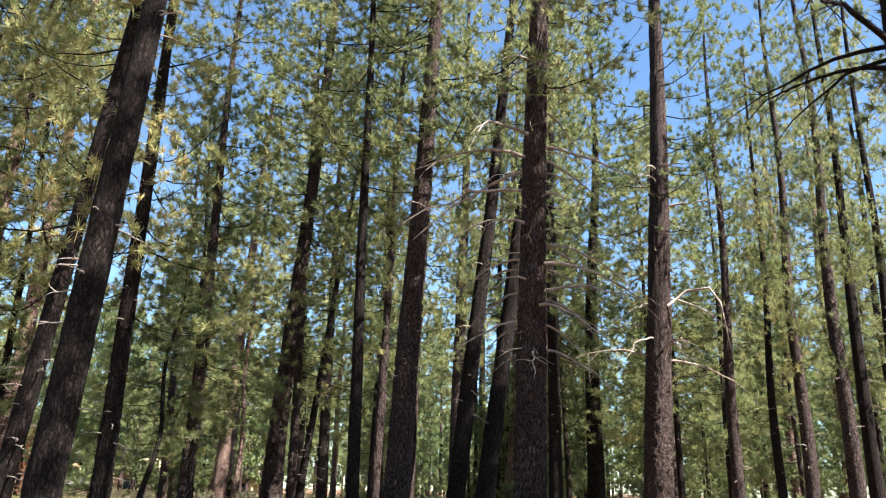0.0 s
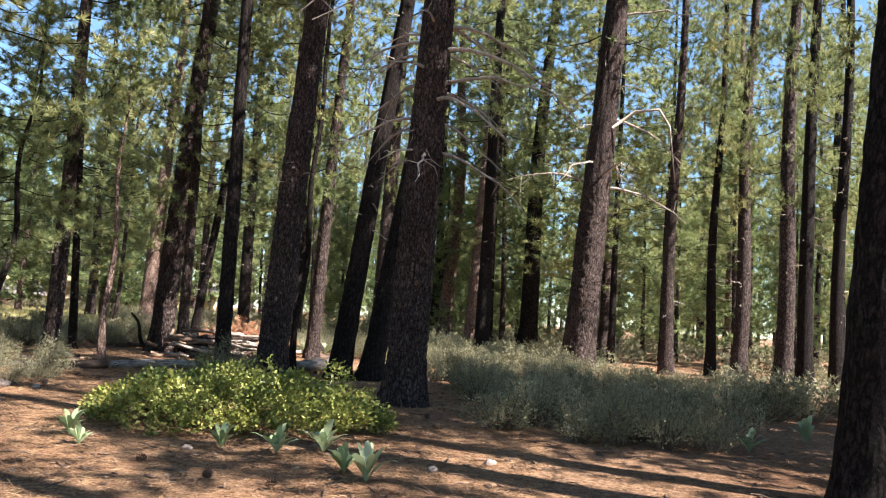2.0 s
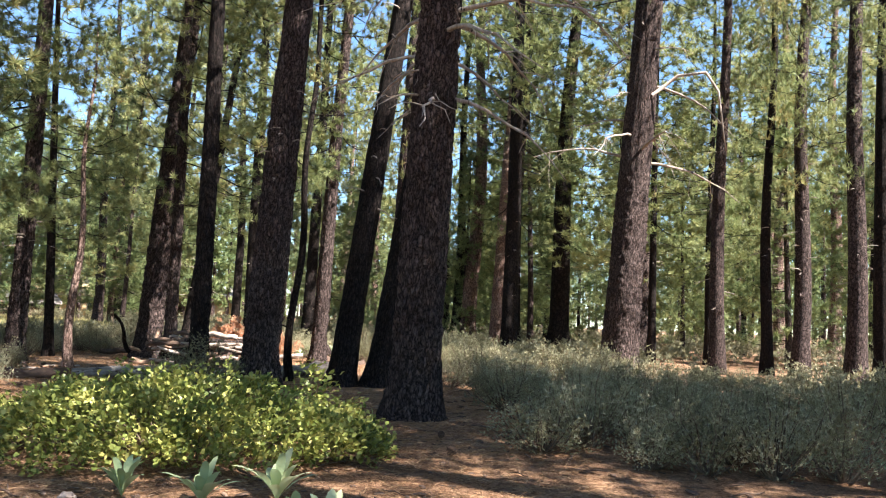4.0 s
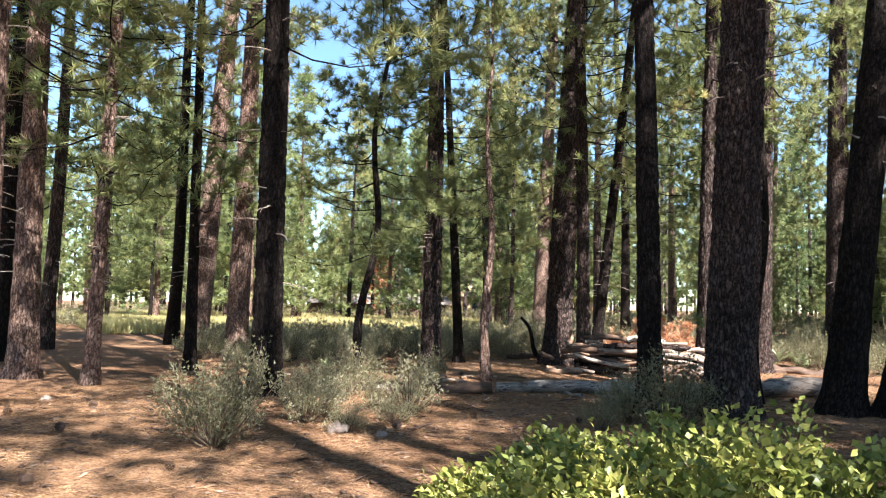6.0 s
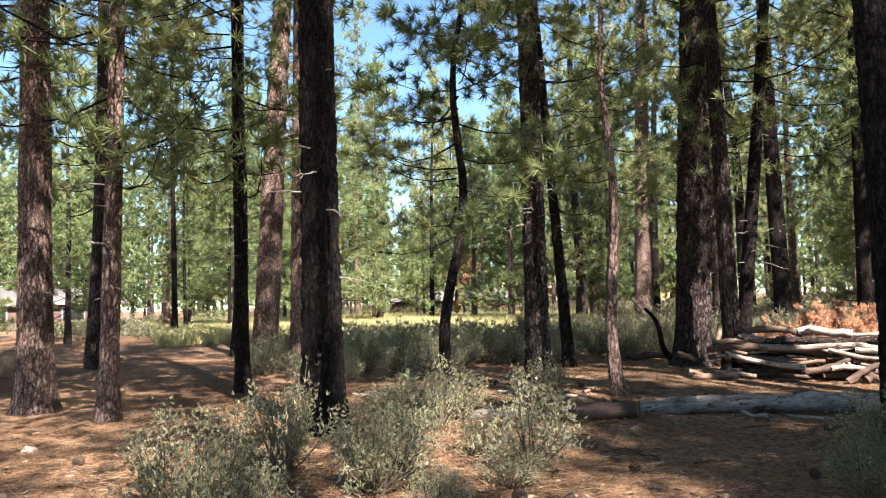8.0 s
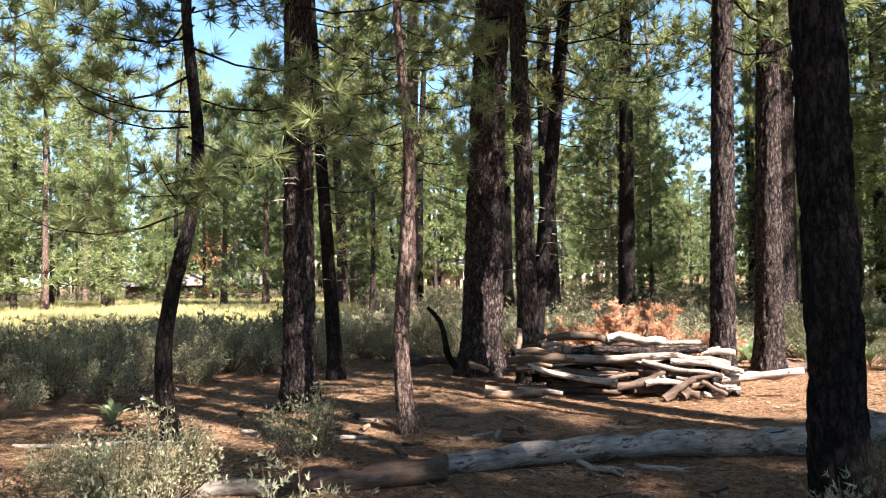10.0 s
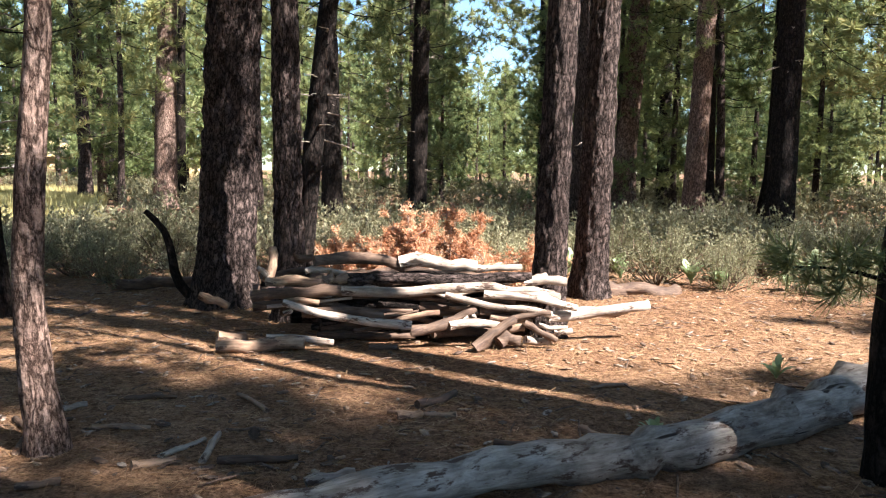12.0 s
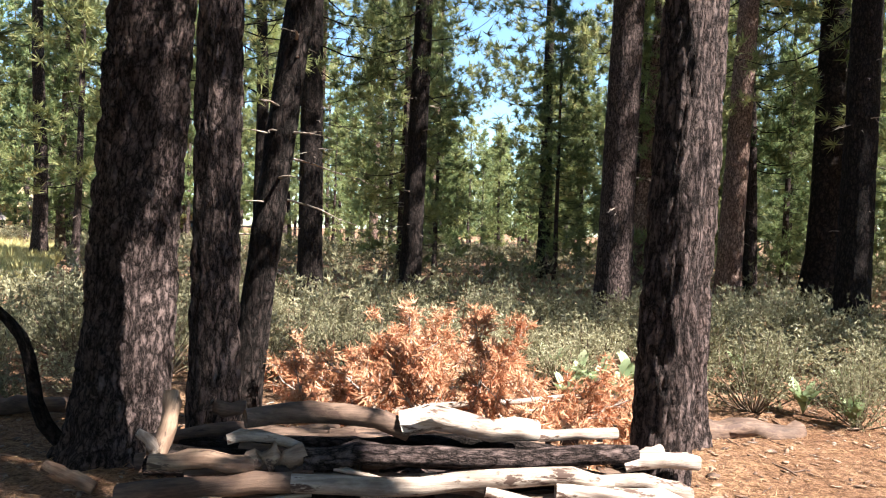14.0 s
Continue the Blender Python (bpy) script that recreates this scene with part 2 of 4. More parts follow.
def leaves(rs, centres, dirs, length, width):
    """Folded oval leaves of four corners and a keel."""
    n = len(centres)
    d = unit(dirs)
    up = rs.normal(size=(n, 3)) * 0.6 + (0, 0, 1)
    s = unit(np.cross(d, up))
    nn = np.cross(s, d)
    ln = length * rs.uniform(0.65, 1.2, (n, 1))
    w = width * rs.uniform(0.7, 1.2, (n, 1)) * 0.5
    a = centres
    tip = centres + d * ln
    m1 = centres + d * ln * 0.5 + s * w + nn * w * 0.35
    m2 = centres + d * ln * 0.5 - s * w + nn * w * 0.35
    v = np.stack([a, m1, tip, m2], axis=1).reshape(-1, 3)
    k = np.arange(n)[:, None] * 4
    f = np.concatenate([k + (0, 1, 2), k + (0, 2, 3)], axis=0)
    return v, f


# ---------------------------------------------------------------- ground
def height(x, y):
    h = 0.05 * noise.noise(Vector((x * 0.25, y * 0.25, 0.3))) + 0.018 * noise.noise(Vector((x * 1.3, y * 1.3, 4.1))) + 0.007 * noise.noise(Vector((x * 5, y * 5, 9.1)))
    far = max(0.0, math.hypot(x + 2, y - 14) - 14)
    return h + 0.35 * min(1.0, far / 40) * noise.noise(Vector((x * 0.06, y * 0.06, 7)))


def axis_steps(lo, hi, fine_lo, fine_hi, fine):
    a = list(np.arange(fine_lo, fine_hi, fine))
    s, x = fine, fine_hi
    while x < hi:
        a.append(x)
        s *= 1.13
        x += s
    a.append(hi)
    s, x = fine, fine_lo - fine
    while x > lo:
        a.append(x)
        s *= 1.13
        x -= s
    a.append(lo)
    return sorted(a)


gx, gy = axis_steps(-2500, 2500, -12, 7, 0.13), axis_steps(-2500, 2500, 3, 25, 0.13)
gv = [(x, y, height(x, y)) for y in gy for x in gx]
nx = len(gx)
gf = [(j * nx + i, j * nx + i + 1, (j + 1) * nx + i + 1, (j + 1) * nx + i) for j in range(len(gy) - 1) for i in range(nx - 1)]
ground = new("ground", make_mesh("ground", gv, gf, M_GROUND, True))
tagged(ground, "forest floor of orange brown pine needle duff", "ground", kind="structure")


# ---------------------------------------------------------------- pines
def trunk_mesh(name, h, dia, mat, seed, near, bend=0.0, crook=0.0):
    """A tapering trunk with a flared foot and plates of bark, standing on its own foot."""
    r0 = dia / 2
    seg = 60 if near == 2 else (26 if near else 10)
    zs = [-0.25]
    z = 0.0
    while z < h:
        zs.append(z)
        z += (0.05 if z < 5.5 else 0.5) if near == 2 else (0.16 if near and z < 6 else 1.1)
    zs.append(h)
    verts, faces = [], []
    for z in zs:
        t = max(z, 0) / h
        r = r0 * (1.04 - 0.9 * t) * (1 + 0.42 * math.exp(-max(z, 0) / 0.28)) if near else r0 * (1.04 - 0.9 * t) * (1 + 0.3 * math.exp(-max(z, 0) / 0.4))
        cx = bend * math.sin(z * 0.45 + seed) * min(1, z / 2) + 0.012 * z * noise.noise(Vector((seed, z * 0.12, 1)))
        cy = bend * math.cos(z * 0.38 + seed * 2) * min(1, z / 2) - bend * math.cos(seed * 2) * min(1, z / 2)
        if crook:
            cx, cy = -crook * math.sin(1.8 * z) * min(1, max(z, 0) / 0.3) * math.exp(-0.12 * z) * 0.9, -crook * math.sin(1.8 * z) * 0.4
        for j in range(seg):
            a = 2 * math.pi * j / seg
            ca, sa = math.cos(a), math.sin(a)
            rr = r * (1 + 0.05 * noise.noise(Vector((ca * 1.3 + seed, sa * 1.3, z * 0.6))))
            rr *= 1 + 0.16 * math.exp(-max(z, 0) / 0.25) * noise.noise(Vector((ca * 2 + seed, sa * 2, 3)))
            if near:
                q = Vector((ca * r0 * 15 + seed * 3, sa * r0 * 15, z * 3.1))
                q += 0.9 * noise.noise_vector(Vector((ca * r0 * 9, sa * r0 * 9, z * 5 + seed)))
                d = noise.voronoi(q)[0]
                e = min(1.0, (d[1] - d[0]) / 0.35)
                k = 0.042 if near == 2 else 0.018
                rr += k * (e - 0.6) * min(1.0, r / 0.26) + 0.009 * noise.noise(q * 2.6)
            verts.append((cx + rr * ca, cy + rr * sa, z))
    for i in range(len(zs) - 1):
        for j in range(seg):
            k = (j + 1) % seg
            faces.append((i * seg + j, i * seg + k, (i + 1) * seg + k, (i + 1) * seg + j))
    return make_mesh(name, verts, faces, mat, near != 2)


def crown_meshes(seed, h, z0, reach, branches, tufts, count, length, width, mat, cone=False):
    """Limbs and needle tufts for a pine h metres tall whose crown starts at z0."""
    rs = np.random.RandomState(seed)
    wood, cs, ds = [], [], []
    for i in range(branches):
        u = (i + rs.uniform(0, 1)) / branches
        z = z0 + (h - z0 - 0.3) * u ** 0.92
        shape = (1 - u) ** 0.8 * 0.95 + 0.06 if cone else (math.sin(math.pi * min(1, 0.28 + 0.72 * u) ** 0.9) * 0.9 + 0.1) * (1.0 if u < 0.85 else 0.75)
        ln = reach * shape * rs.uniform(0.55, 1.15)
        az = rs.uniform(0, 2 * math.pi)
        rise = rs.uniform(-0.25, 0.12) + 0.75 * u
        k = np.linspace(0, 1, 5)[:, None]
        out = np.array((math.cos(az), math.sin(az), 0))
        side = np.array((-out[1], out[0], 0))
        bow = rs.uniform(-0.25, 0.25)
        p = out * ln * k + side * bow * ln * k ** 2 + np.array((0, 0, 1)) * ln * (rise * k - 0.3 * k * (1 - k) * 1.5 + 0.12 * k ** 3) + (0, 0, z)
        wood.append(tube(p, np.linspace(0.02, 0.005, 5) * (0.2 + ln / 3.0), 3, cap=False))
        nt = max(3, int(tufts * (0.4 + 0.6 * ln / reach)))
        # the tufts sit in boughlets, thick bunches at the ends of short side twigs
        nb = max(2, int(round(1.2 + 1.5 * ln / max(1.0, length * 5.5))))
        sb = np.linspace(0.42, 1.0, nb) + rs.normal(0, 0.05, nb)
        hub = np.stack([np.interp(sb, k[:, 0], p[:, c]) for c in range(3)], axis=1)
        sway = (rs.uniform(0.08, 0.3, nb) * rs.choice((-1, 1), nb) * ln * (1.15 - sb))[:, None]
        tip = hub + side * sway + out * np.abs(sway) * 0.6 + np.array((0, 0, 1)) * rs.uniform(-0.02, 0.1, (nb, 1)) * ln
        for a, b in zip(hub, tip):
            wood.append(tube([a, b], [0.007, 0.003], 3, cap=False))
        pick = rs.randint(nb, size=nt)
        size = 0.1 * length + 0.13 * min(ln, 2.2)
        off = rs.normal(size=(nt, 3)) * np.array((1, 1, 0.5)) * size
        cs.append(tip[pick] + off)
        ds.append(unit(off / size * 0.45 + out * 0.45 + (0, 0, 0.5)))
    top = np.stack([rs.normal(0, 0.12, 8), rs.normal(0, 0.12, 8), h - rs.uniform(0, 0.7, 8)], axis=1)
    cs.append(top)
    ds.append(np.tile((0, 0, 1.0), (8, 1)))
    v, f = blades(rs, np.vstack(cs), np.vstack(ds), count, length, width, 0.95)
    needles = make_mesh("crown", v, f, mat)
    wv, wf = join(wood)
    return needles, make_mesh("branchwork", wv, wf, M_BARK_SHADED, True)


def dead_limbs_mesh(seed, z0, z1, count, reach, radius, droop=0.0, mat=M_LIMB):
    """Bare broken limbs round a trunk, forked and bowed."""
    rs = np.random.RandomState(seed)
    wood = []
    for i in range(count):
        z, az = rs.uniform(z0, z1), rs.uniform(0, 2 * math.pi)
        ln = reach * rs.uniform(0.15, 1.0) ** 1.4
        out = np.array((math.cos(az), math.sin(az), 0))
        side = np.array((-out[1], out[0], 0))
        k = np.linspace(0, 1, 7)[:, None]
        bow = rs.uniform(-0.35, 0.35)
        wig = rs.normal(size=(7, 3)) * 0.025 * ln * k
        p = out * (radius * 0.7 + ln * k) + side * ln * bow * k ** 2 + np.array((0, 0, 1)) * ln * (rs.uniform(-0.1, 0.35) * k - (0.25 + droop) * k ** 2) + (0, 0, z) + wig
        wood.append(tube(p, np.linspace(0.022, 0.004, 7) * (0.5 + ln / 1.6), 5, cap=False))
        for _ in range(int(ln * 3)):
            j = rs.randint(2, 6)
            q = np.linspace(0, 1, 4)[:, None]
            d = unit(out + rs.normal(size=3) * 0.8 - (0, 0, droop))
            l2 = ln * rs.uniform(0.15, 0.4)
            pp = p[j] + d * l2 * q + rs.normal(size=(4, 3)) * 0.03 * q - np.array((0, 0, 1)) * 0.3 * l2 * q ** 2
            wood.append(tube(pp, np.linspace(0.009, 0.003, 4), 4, cap=False))
    v, f = join(wood)
    return make_mesh("deadwood", v, f, mat, True)


TALL = [crown_meshes(10 + i, 26, 9.0, 3.2, 66, 18, 32, 0.26, 0.032, M_NEEDLE) for i in range(3)]
LOW = [crown_meshes(15 + i, 22, 4.4, 2.8, 80, 18, 38, 0.22, 0.022, M_NEEDLE) for i in range(4)]
MID = [crown_meshes(20 + i, 16, 2.8, 2.2, 66, 16, 32, 0.23, 0.024, M_NEEDLE) for i in range(3)]
TALL_FAR = [crown_meshes(50 + i, 26, 6.2, 3.1, 60, 16, 24, 0.34, 0.037, M_NEEDLE) for i in range(3)]
MID_FAR = [crown_meshes(55 + i, 16, 1.8, 2.4, 58, 15, 24, 0.33, 0.036, M_NEEDLE) for i in range(3)]
YOUNG = [crown_meshes(30 + i, 12, 0.9, 2.1, 96, 11, 23, 0.31, 0.035, M_NEEDLE_YOUNG, True) for i in range(4)]
SAPLING = [crown_meshes(36 + i, 7, (1.7, 2.5)[i], (1.4, 1.15)[i], (38, 22)[i], (20, 14)[i], 60, 0.165, 0.009, M_NEEDLE) for i in range(2)]
FAMILY = {"tall": (TALL, 26.0), "low": (LOW, 22.0), "mid": (MID, 16.0), "tall_far": (TALL_FAR, 26.0), "mid_far": (MID_FAR, 16.0), "young": (YOUNG, 12.0), "sapling": (SAPLING, 7.0)}
STUBS = [dead_limbs_mesh(40 + i, 2.4, 10.5, 30, 0.6, 0.16, 0.05) for i in range(3)]
# the dark entry is bark that carries shade in its colour
BARKS = {"bark": M_BARK, "dark": M_BARK_SHADED, "red": M_BARK_RED}
SHARED = {}
tree_count = 0

PINE_WORDS = {
    "tall": "tall pine with a high green crown and %s bark",
    "low": "pine with low green boughs and %s bark",
    "mid": "slender pine with green crown and %s bark",
    "tall_far": "distant tall pine with dense green crown and %s bark",
    "mid_far": "distant slender pine with dense green crown and %s bark",
    "young": "young bright green cone shaped pine with %s bark",
    "sapling": "crooked young pine with sparse needle tufts and %s bark",
}
BARK_WORDS = {"bark": "grey brown plated", "dark": "shade-darkened furrowed", "red": "reddish flaking"}


def lean_matrix(x, y, lean, spin=0.0):
    up = Vector((lean[0], lean[1], 1)).normalized()
    return Matrix.Translation((x, y, height(x, y))) @ Vector((0, 0, 1)).rotation_difference(up).to_matrix().to_4x4() @ Matrix.Rotation(spin, 4, "Z")


def pine(x, y, dia, h, family="tall", bark="bark", lean=(0, 0), near=0, stubs=True, wide=1.0, bend=0.0, group="pines of the wood", label="", crown=True, crook=0.0, variant=-1):
    global tree_count
    tree_count += 1
    i = tree_count
    tree = tagged(new("pine_tree"), label or PINE_WORDS[family] % BARK_WORDS[bark], "tree", group)
    tree.matrix_basis = lean_matrix(x, y, lean, 0.0 if near else (i * 2.4) % 6.283)
    kinds, hv = FAMILY[family]
    if near:
        part_of("trunk", trunk_mesh("trunk", h, dia, BARKS[bark], i * 1.7, near, bend, crook), tree)
    else:
        key = (family, bark, i % 3)
        if key not in SHARED:
            SHARED[key] = trunk_mesh("trunk", hv, 0.4, BARKS[bark], i * 1.3, 0, 0.06)
        part_of("trunk", SHARED[key], tree, m=Matrix.Diagonal((dia / 0.4, dia / 0.4, h / hv, 1)))
    s = h / hv
    turn = Matrix.Rotation(i * 1.9, 4, "Z") @ Matrix.Diagonal((s * wide, s * wide, s, 1))
    if crown:
        c, w = kinds[(variant if variant >= 0 else i) % len(kinds)]
        part_of("crown", c, tree, "bunches of long green needles", turn)
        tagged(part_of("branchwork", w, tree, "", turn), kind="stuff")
    if stubs and family not in ("young", "sapling"):
        tagged(part_of("deadwood", STUBS[i % 3], tree, "bare grey broken limbs", Matrix.Rotation(i * 2.7, 4, "Z") @ Matrix.Diagonal((1, 1, s if family in ("tall", "tall_far") else 0.6 * s, 1))), kind="stuff")
    return tree


# the pines that can be told apart: x, y, diameter, height, family, bark, lean, nearness
big_a = pine(1.8, 14.4, 0.62, 27, "tall", "bark", (0.03, 0.0), 2, False, 0.8)
tagged(part_of("deadwood", dead_limbs_mesh(140, 4.0, 11.0, 60, 2.5, 0.25, 0.25), big_a, "bare tangled grey limbs"), kind="stuff")
big_b = pine(5.35, 25.6, 0.95, 30, "tall", "bark", (0.06, 0.0), 2, False, 0.85)
tagged(part_of("deadwood", dead_limbs_mesh(141, 5.5, 13.0, 34, 2.8, 0.35, 0.15), big_b, "bare bowed grey limbs"), kind="stuff")
wv, wf = tube([(0.3, -0.3, 7.6), (0.9, -0.5, 8.1), (1.6, -0.6, 8.2), (1.95, -0.6, 7.7), (2.1, -0.65, 6.8), (2.25, -0.65, 6.0)], [0.05, 0.045, 0.04, 0.035, 0.025, 0.012], 7)
part_of("dead_limb", make_mesh("dead_limb", wv, wf, M_LIMB, True), big_b, "long bare limb bent down at an elbow")
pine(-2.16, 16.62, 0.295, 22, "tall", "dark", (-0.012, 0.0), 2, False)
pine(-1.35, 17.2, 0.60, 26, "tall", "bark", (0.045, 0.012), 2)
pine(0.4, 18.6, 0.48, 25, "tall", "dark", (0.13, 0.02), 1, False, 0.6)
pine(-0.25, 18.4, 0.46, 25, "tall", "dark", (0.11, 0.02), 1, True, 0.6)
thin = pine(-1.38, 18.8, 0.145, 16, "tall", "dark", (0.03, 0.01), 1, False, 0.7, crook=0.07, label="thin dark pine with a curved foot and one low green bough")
bs = np.random.RandomState(61)
bk = np.linspace(0, 1, 6)[:, None]
bp = np.array((-0.05, -0.05, 1.0)) + np.array((-0.62, -0.3, 0.0)) * bk + np.array((0, 0, 0.22)) * bk * (1 - 0.6 * bk)
bt = bs.uniform(0.25, 1.0, 22)
bc = np.stack([np.interp(bt, bk[:, 0], bp[:, c]) for c in range(3)], axis=1) + bs.normal(size=(22, 3)) * 0.05
bv, bf = blades(bs, bc, np.tile((-0.6, -0.35, 0.35), (22, 1)), 42, 0.17, 0.007, 0.8)
low_bough = part_of("bough", make_mesh("bough", *tube(bp, np.linspace(0.014, 0.004, 6), 6), M_BARK_SHADED, True), thin, "short low bough")
part_of("needles", make_mesh("needles", bv, bf, M_NEEDLE), low_bough, "long green needles")
pine(1.3, 36.8, 0.60, 26, "tall", "red", (0.035, 0.0), 1)
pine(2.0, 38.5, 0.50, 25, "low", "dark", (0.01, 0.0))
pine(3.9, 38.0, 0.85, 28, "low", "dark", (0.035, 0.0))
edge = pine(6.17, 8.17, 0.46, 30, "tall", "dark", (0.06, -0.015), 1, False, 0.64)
tagged(part_of("deadwood", dead_limbs_mesh(142, 6.0, 10.0, 26, 2.6, 0.2, 0.35, M_BARK_SHADED), edge, "dark drooping bare limbs"), kind="stuff")
# added pine out of view; its high crown shades the brush further left
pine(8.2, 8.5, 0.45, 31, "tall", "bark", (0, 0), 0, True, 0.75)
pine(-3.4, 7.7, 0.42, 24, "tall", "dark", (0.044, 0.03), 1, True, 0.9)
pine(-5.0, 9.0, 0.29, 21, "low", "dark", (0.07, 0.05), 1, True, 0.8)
for x, y, d, h in ((8.6, 29.0, 0.46, 22), (10.2, 29.6, 0.36, 20), (11.0, 29.0, 0.5, 24), (11.6, 26.5, 0.52, 24), (11.8, 25.2, 0.44, 22), (12.2, 24.0, 0.36, 21)):
    pine(x, y, d, h, "tall_far", "dark" if d < 0.46 else "bark", (0.02, -0.005), 0, True, 0.6)
pine(-6.6, 22.95, 0.60, 27, "tall", "bark", (0.045, 0.018), 2, False)
pine(-5.6, 22.2, 0.29, 20, "low", "bark", (-0.012, -0.004), 2, False)
pine(-3.02, 21.95, 0.30, 21, "low", "bark", (0.03, 0.0), 2, False)
pine(-2.47, 24.1, 0.38, 24, "low", "bark", (0.035, 0.0), 2, False)
pine(-7.5, 19.3, 0.36, 22, "low", "bark", (0.002, 0.0), 2)
pine(-8.6, 21.95, 0.22, 15, "mid", "dark", (-0.05, -0.03), 1)
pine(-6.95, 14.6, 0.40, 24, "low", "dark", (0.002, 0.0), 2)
pine(-13.0, 19.1, 0.50, 26, "tall", "red", (0.01, 0.012), 1)
pine(-17.8, 21.6, 0.66, 28, "tall", "red", (0.037, 0.05), 1)
pine(-11.2, 16.5, 0.22, 17, "mid", "dark", (-0.006, -0.008), 1)
pine(-9.4, 11.9, 0.36, 23, "low", "red", (-0.004, 0.0), 1)
pine(-11.8, 13.65, 0.44, 24, "low", "red", (-0.003, -0.008), 1)
pine(-15.4, 14.9, 0.38, 23, "low", "dark", (0.007, 0.015), 0)
pine(-17.0, 14.3, 0.55, 25, "low", "bark", (0.0, 0.0), 0)
pine(-10.0, 13.8, 0.23, 16, "mid", "red", (0.01, 0.018), 1)
pine(-18.0, 17.2, 0.36, 20, "mid", "bark", (0.01, 0.02))
pine(-19.0, 21.6, 0.38, 22, "low", "dark", (0.01, 0.015))
pine(-10.4, 34.0, 0.34, 20, "mid", "bark", (0.01, 0.0))
pine(-5.95, 23.55, 0.25, 20, "low", "dark", (0.11, 0.03), 1)
pine(-8.2, 33.5, 0.52, 24, "low", "dark", (-0.01, 0.0), 1)
pine(-6.2, 34.5, 0.48, 24, "low", "dark", (0.02, 0.0), 1, True, 0.62)
pine(-17.0, 42.0, 0.85, 30, "tall", "red", (0.032, 0.016), 1)
pine(-17.6, 44.5, 0.42, 24, "mid", "dark", (0.037, 0.017))
pine(-24.4, 50.9, 0.7, 27, "tall", "dark", (0.02, 0.01))
pine(-11.5, 46.0, 0.4, 20, "mid", "red", (0.02, 0.0))
for x, y, h in ((7.3, 34.0, 20), (6.4, 36.2, 20), (9.4, 34.2, 18)):
    pine(x, y, 0.3, h, "mid", "dark", (0.01, 0.0), 0, True, 1.25)
pine(2.1, 31.8, 0.58, 28, "low", "dark", (0.012, 0.0), 1)
pine(1.7, 44.0, 0.5, 22, "mid", "dark", (0.0, 0.0))
pine(-2.05, 32.0, 0.66, 27, "low", "bark", (0.02, 0.0), 1, True, 0.55)
pine(-0.2, 40.0, 0.75, 27, "tall", "red", (0.012, 0.0))
pine(-1.0, 41.5, 0.5, 24, "tall", "dark", (0.01, 0.0))
pine(-2.7, 50.0, 0.6, 22, "mid", "dark", (0.0, 0.0))
pine(-7.6, 17.35, 0.155, 8.2, "sapling", "dark", (0.05, 0.025), 1, False, 1.1, 0.0, crook=0.13, variant=0)
# red bark stands in for the sunlit orange cast on this sapling's stem
pine(-5.75, 18.55, 0.165, 7.0, "sapling", "red", (0.0, 0.0), 1, False, 1.0, 0.0, crook=0.065, variant=1)
for x, y, h in ((-36.5, 39.6, 17.0), (-36.2, 43.6, 17.5), (-41.0, 36.0, 15.0), (-31.5, 47.5, 13.0), (-26.0, 44.0, 14.0), (-22.5, 47.0, 15.0)):
    pine(x, y, 0.36, h, "young", "red", (0, 0), 0, False, 1.15)
# unseen pines added behind and beside the way to cast dappled shade
for x, y, d, h in ((9.5, 11.2, 0.32, 14), (11.2, 9.9, 0.45, 22), (11.6, 11.9, 0.45, 23), (13.0, 10.6, 0.4, 18), (12.0, 5.0, 0.4, 16), (11.0, 12.7, 0.4, 20), (9.5, 9.9, 0.36, 17), (14.8, 11.2, 0.5, 26), (17.0, 10.3, 0.5, 28), (15.4, 8.2, 0.5, 24),
                   (11.8, 14.0, 0.34, 17), (13.4, 14.7, 0.36, 18), (15.2, 16.6, 0.38, 19), (12.6, 12.6, 0.36, 18), (14.6, 15.2, 0.36, 17)):
    pine(x, y, d, h, "low", "bark", (0, 0), 0, True, 1.05 if h < 21 else 1.1)
for x, y, d, h, fam in ((9.0, 4.0, 0.45, 25, "tall"), (6.6, 1.2, 0.45, 24, "tall"), (5.6, 3.4, 0.4, 23, "tall"), (9.6, -0.5, 0.5, 25, "tall"), (4.6, -4.0, 0.45, 24, "tall"), (-1.6, -3.0, 0.4, 23, "tall"), (-6.0, 3.5, 0.45, 24, "tall")):
    pine(x, y, d, h, fam + "_far", "bark", (0, 0), 0, True, 0.85)
dead_crown = crown_meshes(58, 6, 0.8, 2.0, 40, 9, 12, 0.34, 0.09, M_NEEDLE_RUST, True)
rusty = tagged(new("dead_pine"), "small dead pine with orange rust needles beyond the meadow", "tree")
rusty.matrix_basis = pose(-41.0, 58.0, height(-41, 58))
part_of("trunk", trunk_mesh("trunk", 6, 0.2, M_BARK_RED, 5, 0), rusty)
part_of("crown", dead_crown[0], rusty, "rust orange dry needles")
tagged(part_of("branchwork", dead_crown[1], rusty), kind="stuff")

# background wood: random, but open over the meadow and along one gap
rs = np.random.RandomState(5)
taken = []


def bearing(x, y, ex, ey):
    return math.degrees(math.atan2(-(x - ex), y - ey)), math.hypot(x - ex, y - ey)


